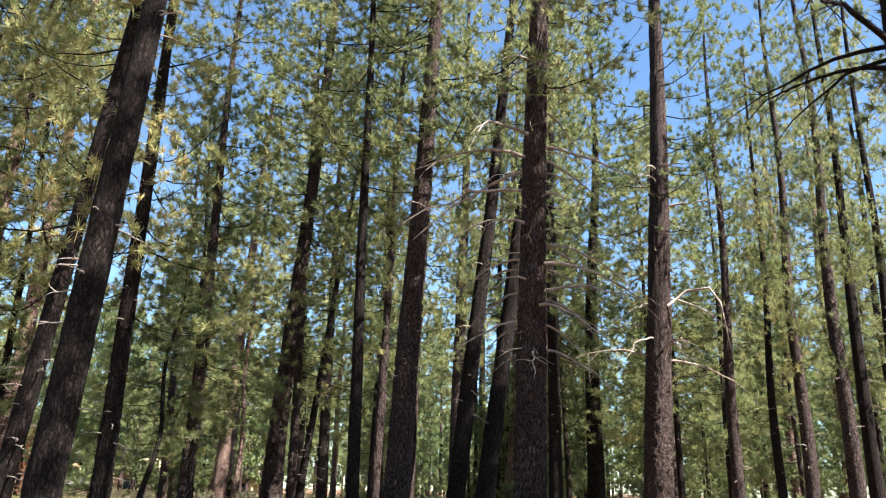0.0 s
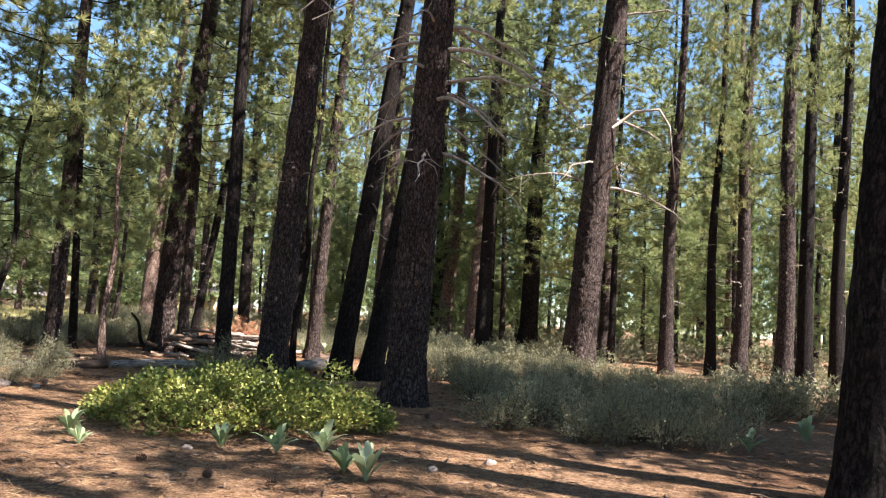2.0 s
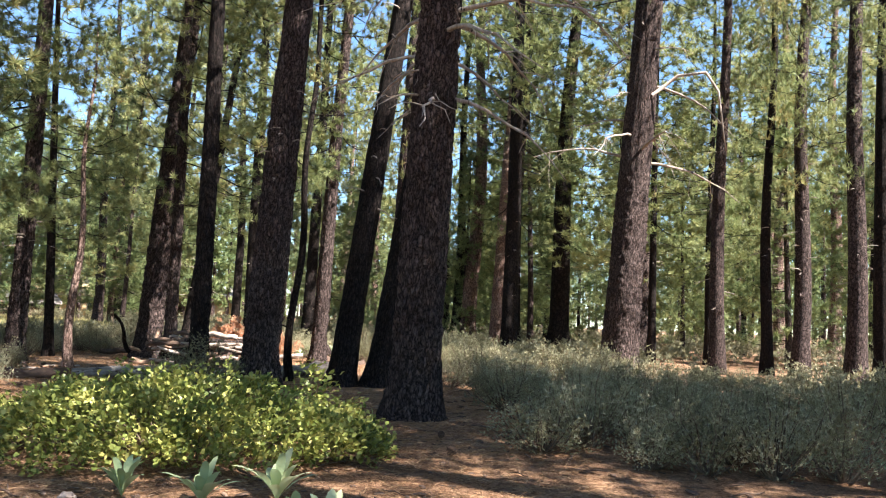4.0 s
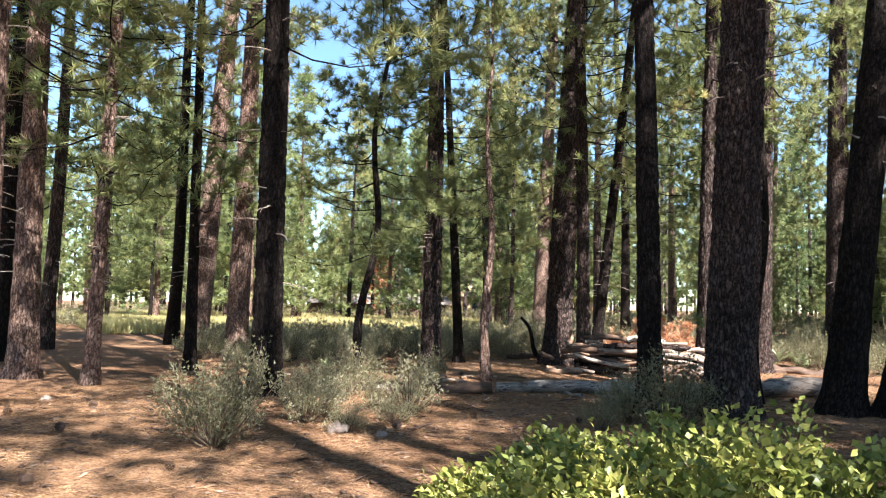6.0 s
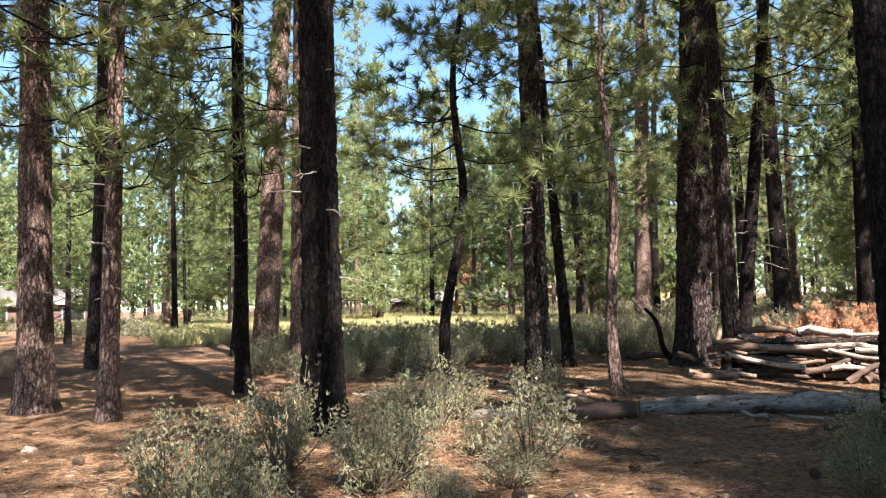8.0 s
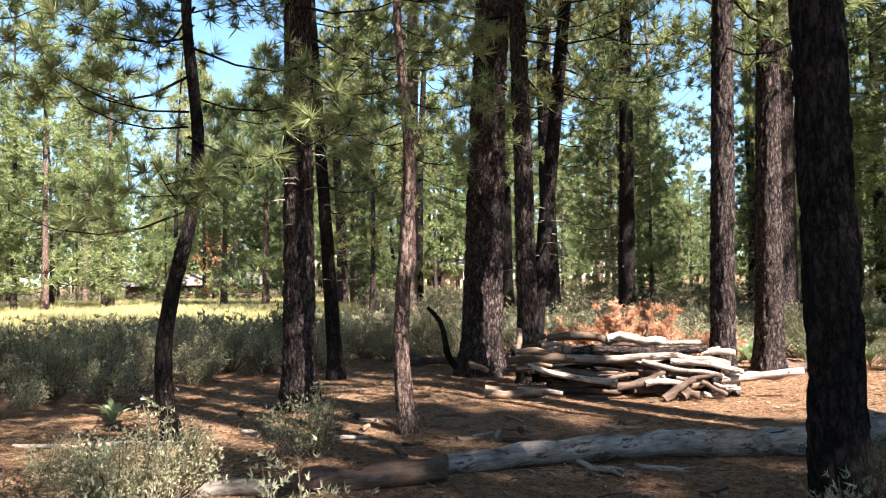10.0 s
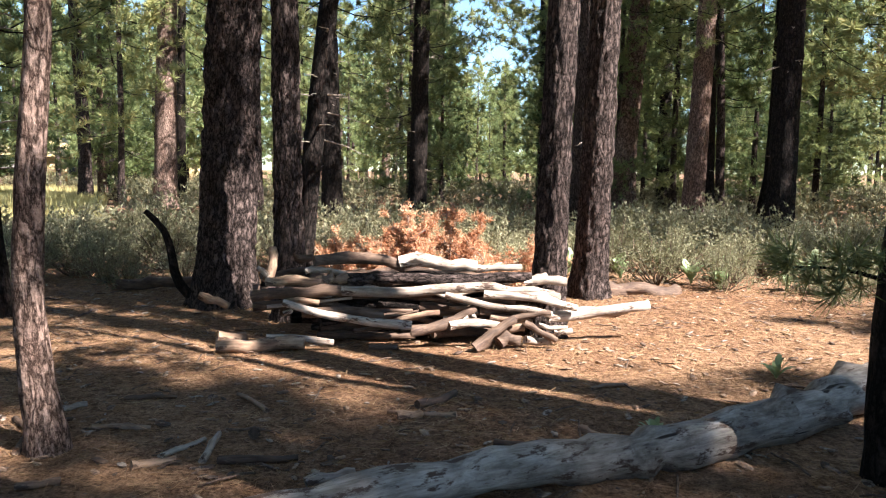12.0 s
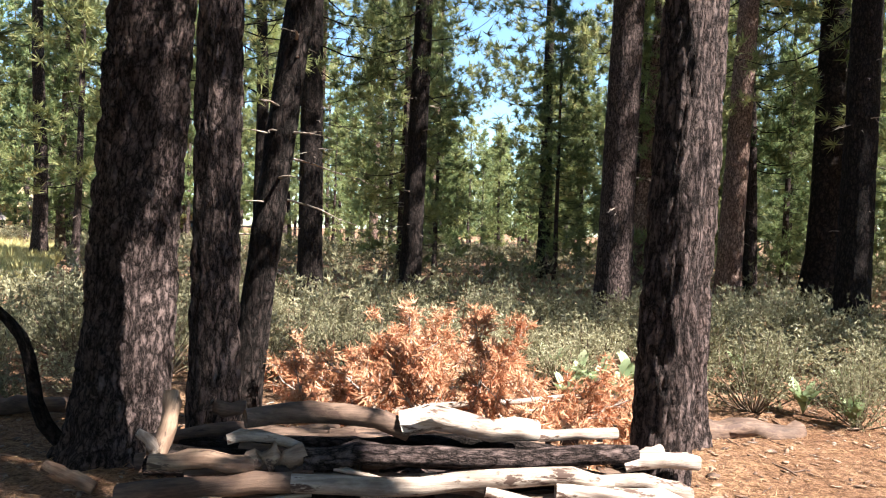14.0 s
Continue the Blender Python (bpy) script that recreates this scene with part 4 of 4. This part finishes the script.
PALE, WARM, BROWN, BARKY = "bleached bare log lying in a pile", "peeled tan log lying in a pile", "weathered brown log lying in a pile", "bark covered log lying in a pile"
for k, (pts, r0, r1, mat, label) in enumerate((
    # top of the pile
    (((-0.82, 0.50, 0.70), (-0.45, 0.50, 0.69), (-0.01, 0.48, 0.66)), 0.05, 0.052, M_BROWN, BROWN),
    (((-0.05, 0.48, 0.69), (0.28, 0.47, 0.68), (0.65, 0.45, 0.64)), 0.066, 0.052, M_PALE, PALE),
    (((0.65, 0.45, 0.64), (1.06, 0.45, 0.65)), 0.03, 0.029, M_PALE, PALE),
    (((-0.90, 0.41, 0.63), (-0.55, 0.39, 0.60)), 0.025, 0.024, M_PALE, PALE),
    (((-1.03, 0.71, 0.74), (-0.84, 0.70, 0.72)), 0.038, 0.034, M_BROWN, BROWN),
    # second row
    (((-1.23, 0.31, 0.56), (-0.99, 0.30, 0.55), (-0.75, 0.30, 0.55)), 0.038, 0.044, M_WARM, WARM),
    (((-0.76, 0.33, 0.57), (-0.52, 0.34, 0.58)), 0.05, 0.052, M_WARM, WARM),
    (((-0.52, 0.34, 0.56), (0.02, 0.33, 0.55), (0.60, 0.34, 0.56), (1.13, 0.34, 0.56)), 0.055, 0.044, M_BARK, BARKY),
    (((1.05, 0.39, 0.56), (1.29, 0.40, 0.58)), 0.03, 0.03, M_PALE, PALE),
    (((1.07, 0.33, 0.53), (1.45, 0.33, 0.53)), 0.042, 0.038, M_PALE, PALE),
    # third row
    (((-1.33, 0.19, 0.44), (-0.93, 0.20, 0.45), (-0.56, 0.21, 0.48)), 0.05, 0.046, M_BROWN, BROWN),
    (((-0.58, 0.21, 0.48), (-0.15, 0.19, 0.44), (0.30, 0.22, 0.49), (0.73, 0.23, 0.51), (0.96, 0.20, 0.45)), 0.042, 0.047, M_PALE, PALE),
    (((0.89, 0.26, 0.47), (1.22, 0.25, 0.45), (1.37, 0.22, 0.40)), 0.042, 0.034, M_PALE, PALE),
    (((-1.07, 0.32, 0.49), (-0.78, 0.32, 0.49), (-0.47, 0.33, 0.50)), 0.029, 0.025, M_BROWN, BROWN),
    # fourth row
    (((0.67, 0.19, 0.45), (1.09, 0.17, 0.41), (1.49, 0.12, 0.33)), 0.039, 0.032, M_PALE, PALE),
    (((0.34, 0.18, 0.43), (0.87, 0.14, 0.37), (1.26, 0.09, 0.28)), 0.03, 0.029, M_PALE, PALE),
    (((0.38, 0.24, 0.39), (0.67, 0.22, 0.37), (0.96, 0.22, 0.37)), 0.029, 0.025, M_BROWN, BROWN),
    # face
    (((-1.06, 0.12, 0.40), (-0.88, 0.08, 0.32), (-0.64, 0.05, 0.26), (-0.34, 0.02, 0.22), (0.03, 0.02, 0.21)), 0.029, 0.039, M_PALE, PALE),
    (((-1.05, 0.18, 0.40), (-0.76, 0.17, 0.39)), 0.025, 0.021, M_WARM, WARM),
    (((-1.05, 0.09, 0.31), (-0.99, 0.10, 0.33)), 0.021, 0.021, M_PALE, PALE),
    (((-0.90, 0.22, 0.30), (-0.59, 0.21, 0.27), (-0.21, 0.20, 0.25)), 0.052, 0.046, M_BROWN, BROWN),
    (((-0.18, 0.13, 0.20), (0.03, 0.16, 0.25), (0.28, 0.18, 0.29)), 0.025, 0.025, M_WARM, WARM),
    (((0.03, 0.08, 0.15), (0.27, 0.10, 0.18), (0.45, 0.16, 0.29), (0.60, 0.18, 0.33)), 0.05, 0.038, M_BROWN, BROWN),
    (((0.36, 0.08, 0.19), (0.54, 0.08, 0.18), (0.80, 0.08, 0.19)), 0.039, 0.035, M_PALE, PALE),
    (((0.47, 0.16, 0.23), (0.60, 0.18, 0.27)), 0.042, 0.034, M_GREY, BROWN),
    (((0.62, 0.19, 0.30), (0.81, 0.18, 0.30), (1.04, 0.16, 0.25)), 0.042, 0.035, M_BROWN, BROWN),
    (((0.73, 0.16, 0.25), (0.94, 0.14, 0.22), (1.09, 0.13, 0.20)), 0.034, 0.034, M_WARM, WARM),
    (((0.91, 0.06, 0.25), (1.25, 0.08, 0.29)), 0.025, 0.025, M_BROWN, BROWN),
    (((1.26, 0.18, 0.24), (1.74, 0.21, 0.28), (2.19, 0.23, 0.33)), 0.05, 0.046, M_PALE, "long bleached log end sticking out of the pile"),
    (((0.56, -0.10, 0.04), (0.75, -0.04, 0.15), (0.92, 0.02, 0.25)), 0.042, 0.038, M_BROWN, BROWN),
    (((0.73, 0.06, 0.14), (1.02, 0.07, 0.17)), 0.038, 0.034, M_WARM, WARM),
    (((0.79, 0.00, 0.06), (0.97, 0.00, 0.06)), 0.05, 0.046, M_BROWN, BROWN),
    (((1.01, 0.00, 0.08), (1.24, -0.00, 0.07)), 0.035, 0.034, M_PALE, PALE),
    (((1.01, 0.03, 0.21), (1.16, -0.01, 0.13), (1.28, -0.04, 0.07)), 0.029, 0.025, M_BROWN, BROWN),
    (((1.15, 0.11, 0.19), (1.41, 0.09, 0.16)), 0.022, 0.02, M_PALE, PALE),
    (((1.28, 0.09, 0.12), (1.44, 0.09, 0.14)), 0.025, 0.024, M_PALE, PALE),
    (((-0.34, 0.05, 0.02), (-0.10, 0.06, 0.02)), 0.025, 0.025, M_BROWN, BROWN),
    # foot
    (((-1.61, -0.04, 0.05), (-1.26, -0.02, 0.05), (-0.87, -0.00, 0.08)), 0.052, 0.058, M_WARM, WARM),
    (((-1.63, 0.16, 0.11), (-1.36, 0.15, 0.09)), 0.05, 0.05, M_WARM, WARM),
    (((-1.19, 0.04, 0.12), (-0.90, 0.04, 0.10), (-0.63, 0.02, 0.07)), 0.027, 0.025, M_PALE, PALE),
    (((-1.56, 0.08, 0.06), (-1.26, 0.09, 0.07)), 0.025, 0.029, M_PALE, PALE),
    (((-1.92, 0.93, 0.33), (-1.66, 0.88, 0.24)), 0.038, 0.038, M_WARM, WARM),
    # stub
    (((-1.23, 0.42, 0.55), (-1.23, 0.50, 0.70), (-1.20, 0.58, 0.83)), 0.046, 0.035, M_WARM, "broken reddish stub standing in the pile"),
    (((-1.32, 0.44, 0.66), (-1.22, 0.39, 0.57)), 0.025, 0.027, M_PALE, PALE),
)):
    pile_log(pts, r0, r1, mat, 200 + k, label)
# heart of the pile behind its face: dark-toned filler logs paint its inner shade
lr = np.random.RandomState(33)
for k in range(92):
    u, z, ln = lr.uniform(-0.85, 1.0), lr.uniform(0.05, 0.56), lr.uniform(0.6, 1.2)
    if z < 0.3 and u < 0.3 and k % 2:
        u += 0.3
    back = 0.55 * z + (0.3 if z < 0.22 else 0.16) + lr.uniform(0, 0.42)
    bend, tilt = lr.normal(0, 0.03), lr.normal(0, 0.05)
    pile_log(((u - ln / 2, back - tilt, z), (u, back + bend, z + lr.normal(0, 0.02)), (u + ln / 2, back + tilt, max(0.04, z - 0.05 + lr.normal(0, 0.03)))), lr.uniform(0.032, 0.055), lr.uniform(0.025, 0.045), (M_BROWN, M_BARK, M_BARK_SHADED, M_BROWN)[k % 4], 260 + k, (BROWN, BARKY, BARKY, BROWN)[k % 4])
sr = np.random.RandomState(34)
for k in range(14):
    u, z, ln, a = sr.uniform(-0.9, 0.9), sr.uniform(0.15, 0.5), sr.uniform(0.3, 0.8), sr.normal(0, 0.2)
    vv, r = 0.55 * z + sr.uniform(0.02, 0.12), sr.uniform(0.01, 0.022)
    pile_log(((u - ln / 2, vv - 0.3 * a * ln, z - a * ln * 0.4), (u, vv, z + sr.normal(0, 0.015)), (u + ln / 2, vv + 0.3 * a * ln, z + a * ln * 0.4)), r, r * 0.7, (M_PALE, M_BROWN, M_WARM, M_LIMB)[k % 4], 330 + k, "thin dry stick lying on the log pile")

log_thing("fallen_log", [(-4.85, 17.3, 0.07), (-3.65, 18.06, 0.08), (-2.9, 18.47, 0.09), (-2.2, 18.92, 0.11), (-1.5, 19.42, 0.13), (-0.5, 20.3, 0.14)], 0.085, 0.15, M_GREY, "long grey weathered fallen log with cracks", "", 9, 0.16, 20, 9)
log_thing("fallen_log", [(-5.6, 16.5, 0.07), (-5.2, 16.75, 0.075), (-4.75, 17.08, 0.08)], 0.085, 0.09, M_BROWN, "short dark broken log lying end to end with another", "", 17, 0.2, 14, 3)
log_thing("fallen_log", [(-6.75, 15.95, 0.045), (-6.2, 16.2, 0.05), (-5.75, 16.38, 0.055)], 0.055, 0.06, M_GREY, "thin grey fallen log half sunk in the duff", "", 18, 0.15, 12, 2)
log_thing("fallen_log", [(-2.35, 24.3, 0.15), (-1.9, 24.45, 0.11), (-1.35, 24.6, 0.08)], 0.11, 0.085, M_BROWN, "short fallen log behind two pines", "", 10, 0.22, 12)
log_thing("fallen_branch", [(-8.9, 16.75, 0.03), (-8.2, 17.0, 0.04), (-7.4, 17.3, 0.04)], 0.022, 0.03, M_PALE, "thin grey fallen branch on the ground", "", 11, 0.1, 7, 1)
log_thing("curved_limb", [(-6.85, 22.75, 0.03), (-7.0, 22.7, 0.25), (-7.13, 22.66, 0.55), (-7.12, 22.62, 0.85), (-7.32, 22.6, 1.08)], 0.06, 0.032, M_BARK_SHADED, "curved dark dead limb rising beside a pine", "", 12, 0.2, 10, 1)
log_thing("stump", [(-2.55, 24.6, -0.05), (-2.5, 24.6, 0.18), (-2.48, 24.62, 0.38)], 0.2, 0.16, M_BARK, "short weathered tree stump beside the brush pile", "", 13, 0.35, 14, 0)


log_thing("fallen_log", [(-8.3, 23.6, 0.1), (-7.6, 23.75, 0.11), (-6.95, 23.9, 0.12)], 0.06, 0.075, M_BROWN, "brown fallen log lying behind a pine", "", 16, 0.25, 12)
wr = np.random.RandomState(71)
for k in range(30):
    x, y = (wr.uniform(-7.4, -2.6), wr.uniform(17.2, 20.3)) if k < 20 else (-5.75 + wr.normal(0, 0.5), 18.4 + wr.normal(0, 0.3))
    a, ln = wr.uniform(0, 3.14), wr.uniform(0.16, 0.5)
    r = wr.uniform(0.014, 0.032)
    p, q = (x, y), (x + ln * math.cos(a), y + ln * math.sin(a))
    log_thing("broken_branch", [(p[0], p[1], height(*p) + r * 0.7), (q[0], q[1], height(*q) + r * 0.7)], r, r * 0.8, (M_PALE, M_WARM, M_BROWN)[k % 3], ("bleached", "tan", "brown")[k % 3] + " broken piece of branch on the duff", "broken branches on the ground", 400 + k, 0.3, 8, 1)


# rust-coloured dead boughs behind the logs
def dead_bough(seed, x, y, ln, az, lift):
    rs = np.random.RandomState(seed)
    ob = tagged(new("dead_bough"), "dead bough with rust red dry needles", "branch", "dead boughs behind the logs")
    ob.matrix_basis = pose(x, y, height(x, y))
    d = np.array((math.cos(az) * math.cos(lift), math.sin(az) * math.cos(lift), math.sin(lift)))
    k = np.linspace(0, 1, 6)[:, None]
    p = d * ln * k + rs.normal(size=(6, 3)) * 0.03 * k + (0, 0, 0.06)
    wood, cs, ds = [tube(p, np.linspace(0.014, 0.004, 6), 5, cap=False)], [], []
    for i in range(22):
        s = rs.uniform(0.2, 1)
        b = np.array([np.interp(s, k[:, 0], p[:, c]) for c in range(3)])
        e = unit(d * 0.6 + rs.normal(size=3) * 0.6)
        l2 = ln * rs.uniform(0.15, 0.35) * (1.15 - s * 0.6)
        q = np.linspace(0, 1, 4)[:, None]
        pp = b + e * l2 * q
        pp[:, 2] = np.maximum(pp[:, 2], 0.02)
        wood.append(tube(pp, np.linspace(0.005, 0.002, 4), 4, cap=False))
        t = rs.uniform(0.35, 1.0, 12)
        c = np.stack([np.interp(t, q[:, 0], pp[:, a]) for a in range(3)], axis=1) + rs.normal(size=(12, 3)) * 0.02
        cs.append(c)
        ds.append(np.tile(e * 0.7 - (0, 0, 0.25), (12, 1)))
    v, f = blades(rs, np.vstack(cs), np.vstack(ds), 5, 0.075, 0.012, 0.8)
    part_of("needles", make_mesh("needles", v, f, M_NEEDLE_RUST), ob, "rust red dry needles")
    wv, wf = join(wood)
    tagged(part_of("twigwork", make_mesh("twigwork", wv, wf, M_LIMB), ob, "bare grey twigs"), kind="stuff")


br = np.random.RandomState(44)
for k in range(40):
    dead_bough(300 + k, br.uniform(-5.5, -3.3), br.uniform(22.75, 24.3), br.uniform(0.6, 1.15), br.uniform(0, 6.283), br.uniform(0.4, 1.3))
log_thing("fallen_branch", [(-5.0, 23.0, 0.32), (-4.3, 23.2, 0.42), (-3.3, 23.3, 0.5)], 0.035, 0.02, M_PALE, "bleached branch lying across the dead boughs", "", 14, 0.15, 8, 4)
log_thing("log", [(-5.6, 23.0, 0.08), (-4.6, 23.3, 0.1)], 0.1, 0.09, M_BROWN, "weathered log under the dead boughs", "", 15, 0.2, 10)


# ---------------------------------------------------------------- litter on the ground
def chip_mesh(seed, ln, w, t):
    rs = np.random.RandomState(seed)
    n = 5
    vs = []
    for i in range(n):
        s = i / (n - 1)
        k = w * (0.35 + 0.65 * math.sin(math.pi * (0.12 + 0.76 * s))) * rs.uniform(0.8, 1.2)
        z = 0.12 * ln * math.sin(math.pi * s) * rs.uniform(-0.3, 0.6)
        vs += [(ln * (s - 0.5), -k / 2, z), (ln * (s - 0.5), k / 2, z + 0.2 * t), (ln * (s - 0.5), k / 2, z + t), (ln * (s - 0.5), -k / 2, z + t * 0.8)]
    fs = [(4 * i + j, 4 * i + (j + 1) % 4, 4 * i + 4 + (j + 1) % 4, 4 * i + 4 + j) for i in range(n - 1) for j in range(4)] + [(0, 1, 2, 3), (16, 17, 18, 19)]
    return vs, fs


def litter(name, label, seed, count, mat, ln, w, t, zone):
    rs = np.random.RandomState(seed)
    chunks = []
    while len(chunks) < count:
        x, y = rs.uniform(zone[0], zone[1]), rs.uniform(zone[2], zone[3])
        k = 0.3 + 1.3 * rs.uniform(0, 1) ** 2
        v, f = chip_mesh(rs.randint(9999), ln * k, w * k * rs.uniform(0.6, 1.3), t * k)
        a, b = rs.uniform(0, 6.283), rs.normal(0, 0.12)
        m = np.array(pose(0, 0, 0, math.degrees(b), math.degrees(rs.normal(0, 0.12)), math.degrees(a)).to_3x3())
        chunks.append((np.asarray(v) @ m.T + (x, y, height(x, y) + 0.004), f))
    v, f = join(chunks)
    tagged(new(name, make_mesh(name, v, f, mat)), label, "litter", kind="stuff")


litter("bark_chips", "scattered tan bark and wood chips", 90, 6500, M_WARM, 0.06, 0.028, 0.005, (-9, 2.0, 8, 27))
litter("pale_chips", "scattered bleached wood chips", 91, 1300, M_PALE, 0.06, 0.022, 0.005, (-8.5, 1, 16, 26))
litter("twigs", "scattered thin brown twigs", 92, 2200, M_BROWN, 0.22, 0.011, 0.009, (-11, 7, 6, 27))
litter("dark_bark", "scattered flakes of dark bark", 93, 2600, M_BROWN, 0.07, 0.04, 0.006, (-10, 6, 6, 24))
nr = np.random.RandomState(95)
n = 110000
px, py = nr.uniform(-10, 4, n), nr.uniform(7, 25, n)
pz = np.array([height(x, y) for x, y in zip(px, py)]) + 0.006
dd = np.stack([nr.normal(size=n), nr.normal(size=n), nr.uniform(0.0, 0.25, n)], axis=1)
v, f = blades(nr, np.stack([px, py, pz], axis=1), dd, 1, 0.12, 0.0045, 0.05)
M_DRY = leaf_material("dry fallen needles", [(0.0, (0.12, 0.06, 0.03)), (0.5, (0.34, 0.195, 0.1)), (1.0, (0.56, 0.4, 0.24))], 0.15, 1.0, 0.7)
tagged(new("fallen_needles", make_mesh("fallen_needles", v, f, M_DRY)), "dry tan pine needles fallen on the ground", "litter", kind="stuff")


def rock(x, y, s, seed):
    bm = bmesh.new()
    bmesh.ops.create_icosphere(bm, subdivisions=3, radius=1)
    for q in bm.verts:
        q.co *= 1 + 0.35 * noise.noise(q.co * 1.2 + Vector((seed, 0, 0))) + 0.08 * noise.noise(q.co * 4)
        q.co = Vector((q.co.x * s, q.co.y * s * 0.8, q.co.z * s * 0.62))
    me = bpy.data.meshes.new("rock")
    bm.to_mesh(me)
    bm.free()
    me.materials.append(M_ROCK)
    ob = tagged(new("rock", me), "small rounded brown stone on the duff", "rock", "stones on the ground")
    ob.matrix_basis = pose(x, y, height(x, y) + s * 0.3, 0, 0, seed * 40)


for k, (x, y, s) in enumerate(((-4.05, 12.95, 0.11), (-3.6, 13.1, 0.06), (-5.2, 12.4, 0.07), (-2.2, 9.9, 0.05), (0.5, 9.4, 0.05), (2.9, 9.3, 0.05), (-8.6, 12.4, 0.07), (-6.6, 10.4, 0.08), (3.4, 9.8, 0.06))):
    rock(x, y, s, k + 1)


# pine cones
def cone_mesh():
    chunks = []
    for i in range(42):
        s = i / 41
        a = i * 2.39996
        r = 0.034 * math.sin(math.pi * (0.12 + 0.8 * s)) + 0.004
        z = 0.012 + 0.085 * s
        o = np.array((math.cos(a), math.sin(a), 0))
        t = np.array((-o[1], o[0], 0))
        c = o * r + (0, 0, z)
        chunks.append(([(0, 0, z), c - t * 0.011 + (0, 0, 0.006), c + o * 0.006 + (0, 0, 0.012), c + t * 0.011 + (0, 0, 0.006)], [(0, 1, 2, 3)]))
    v, f = join(chunks)
    return make_mesh("pine_cone", v, f, M_BROWN)


CONE = cone_mesh()
cr = np.random.RandomState(97)
for k in range(40):
    x, y = cr.uniform(-9, 3.5), cr.uniform(7, 20)
    ob = tagged(new("pine_cone", CONE), "open brown pine cone on the duff", "pine cone", "fallen pine cones")
    ob.matrix_basis = Matrix.Translation((x, y, height(x, y) + 0.03)) @ pose(0, 0, 0, 80 + 15 * math.sin(k), 20 * math.cos(k), k * 50) @ Matrix.Scale(cr.uniform(0.8, 1.25), 4)


# ---------------------------------------------------------------- houses at the edge of the wood
def box(x0, x1, y0, y1, z0, z1):
    v = [(x, y, z) for z in (z0, z1) for x, y in ((x0, y0), (x1, y0), (x1, y1), (x0, y1))]
    return v, [(0, 3, 2, 1), (4, 5, 6, 7), (0, 1, 5, 4), (1, 2, 6, 5), (2, 3, 7, 6), (3, 0, 4, 7)]


def house(x, y, turn, w, d, h, rise, wall_mat, roof_mat, label, windows):
    ob = tagged(new("house"), label, "house")
    ob.matrix_basis = pose(x, y, height(x, y) - 0.1, 0, 0, turn)
    v, f = box(-w / 2, w / 2, -d / 2, d / 2, 0, h)
    part_of("wall", make_mesh("wall", v, f, wall_mat), ob)
    e = 0.5
    rv = [(-w / 2 - e, -d / 2 - e, h - 0.1), (w / 2 + e, -d / 2 - e, h - 0.1), (w / 2 + e, 0, h + rise), (-w / 2 - e, 0, h + rise), (-w / 2 - e, d / 2 + e, h - 0.1), (w / 2 + e, d / 2 + e, h - 0.1)]
    rv += [(a, b, c + 0.2) for a, b, c in rv]
    rf = [(0, 1, 2, 3), (3, 2, 5, 4), (6, 7, 8, 9), (9, 8, 11, 10), (0, 1, 7, 6), (4, 5, 11, 10), (0, 3, 9, 6), (3, 4, 10, 9), (1, 2, 8, 7), (2, 5, 11, 8)]
    part_of("roof", make_mesh("roof", rv, rf, roof_mat), ob, "low gabled roof")
    for sx in (-1, 1):
        gv = [(sx * w / 2, -d / 2, h), (sx * w / 2, d / 2, h), (sx * w / 2, 0, h + rise * 0.94), (sx * (w / 2 - 0.1), -d / 2, h), (sx * (w / 2 - 0.1), d / 2, h), (sx * (w / 2 - 0.1), 0, h + rise * 0.94)]
        part_of("gable", make_mesh("gable", gv, [(0, 1, 2), (3, 4, 5)], wall_mat), ob)
    for u, z0, ww, hh in windows:
        v, f = box(u - ww / 2 - 0.1, u + ww / 2 + 0.1, -d / 2 - 0.06, -d / 2 - 0.004, z0 - 0.1, z0 + hh + 0.1)
        win = part_of("window", make_mesh("window", v, f, M_TRIM), ob, "pale window frame")
        v, f = box(u - ww / 2, u + ww / 2, -d / 2 - 0.09, -d / 2 - 0.064, z0, z0 + hh)
        part_of("pane", make_mesh("pane", v, f, M_GLASS), win, "dark window pane")


house(-48.0, 84.0, 32, 12, 8, 2.8, 1.6, M_SHEATH, M_SHEATH, "unfinished house sheathed in raw tan boards", ((-3.5, 0.6, 1.4, 1.5), (0.5, 0.1, 1.2, 2.1), (3.6, 0.6, 1.4, 1.5)))
house(-58.0, 80.0, 38, 9, 8, 2.7, 1.5, M_SIDING, M_ROOF, "small tan house with grey roof", ((-2.5, 0.8, 1.2, 1.2), (2.2, 0.8, 1.2, 1.2)))
house(-38.0, 88.0, 25, 10, 8, 2.6, 1.5, M_SHEATH, M_ROOF, "low tan house with grey roof", ((-2.5, 0.8, 1.2, 1.2), (2.2, 0.8, 1.2, 1.2)))
house(-72.0, 36.0, 70, 13, 8, 2.3, 1.2, M_SIDING_DARK, M_ROOF, "low dark brown house with grey roof", ((-3.0, 0.8, 1.6, 1.1), (2.8, 0.8, 1.6, 1.1)))
house(-50.0, 68.0, 45, 14, 6, 1.6, 0.8, M_SIDING_DARK, M_ROOF, "low dark brown shed beyond the meadow", ((-3.5, 0.5, 1.4, 0.8),))
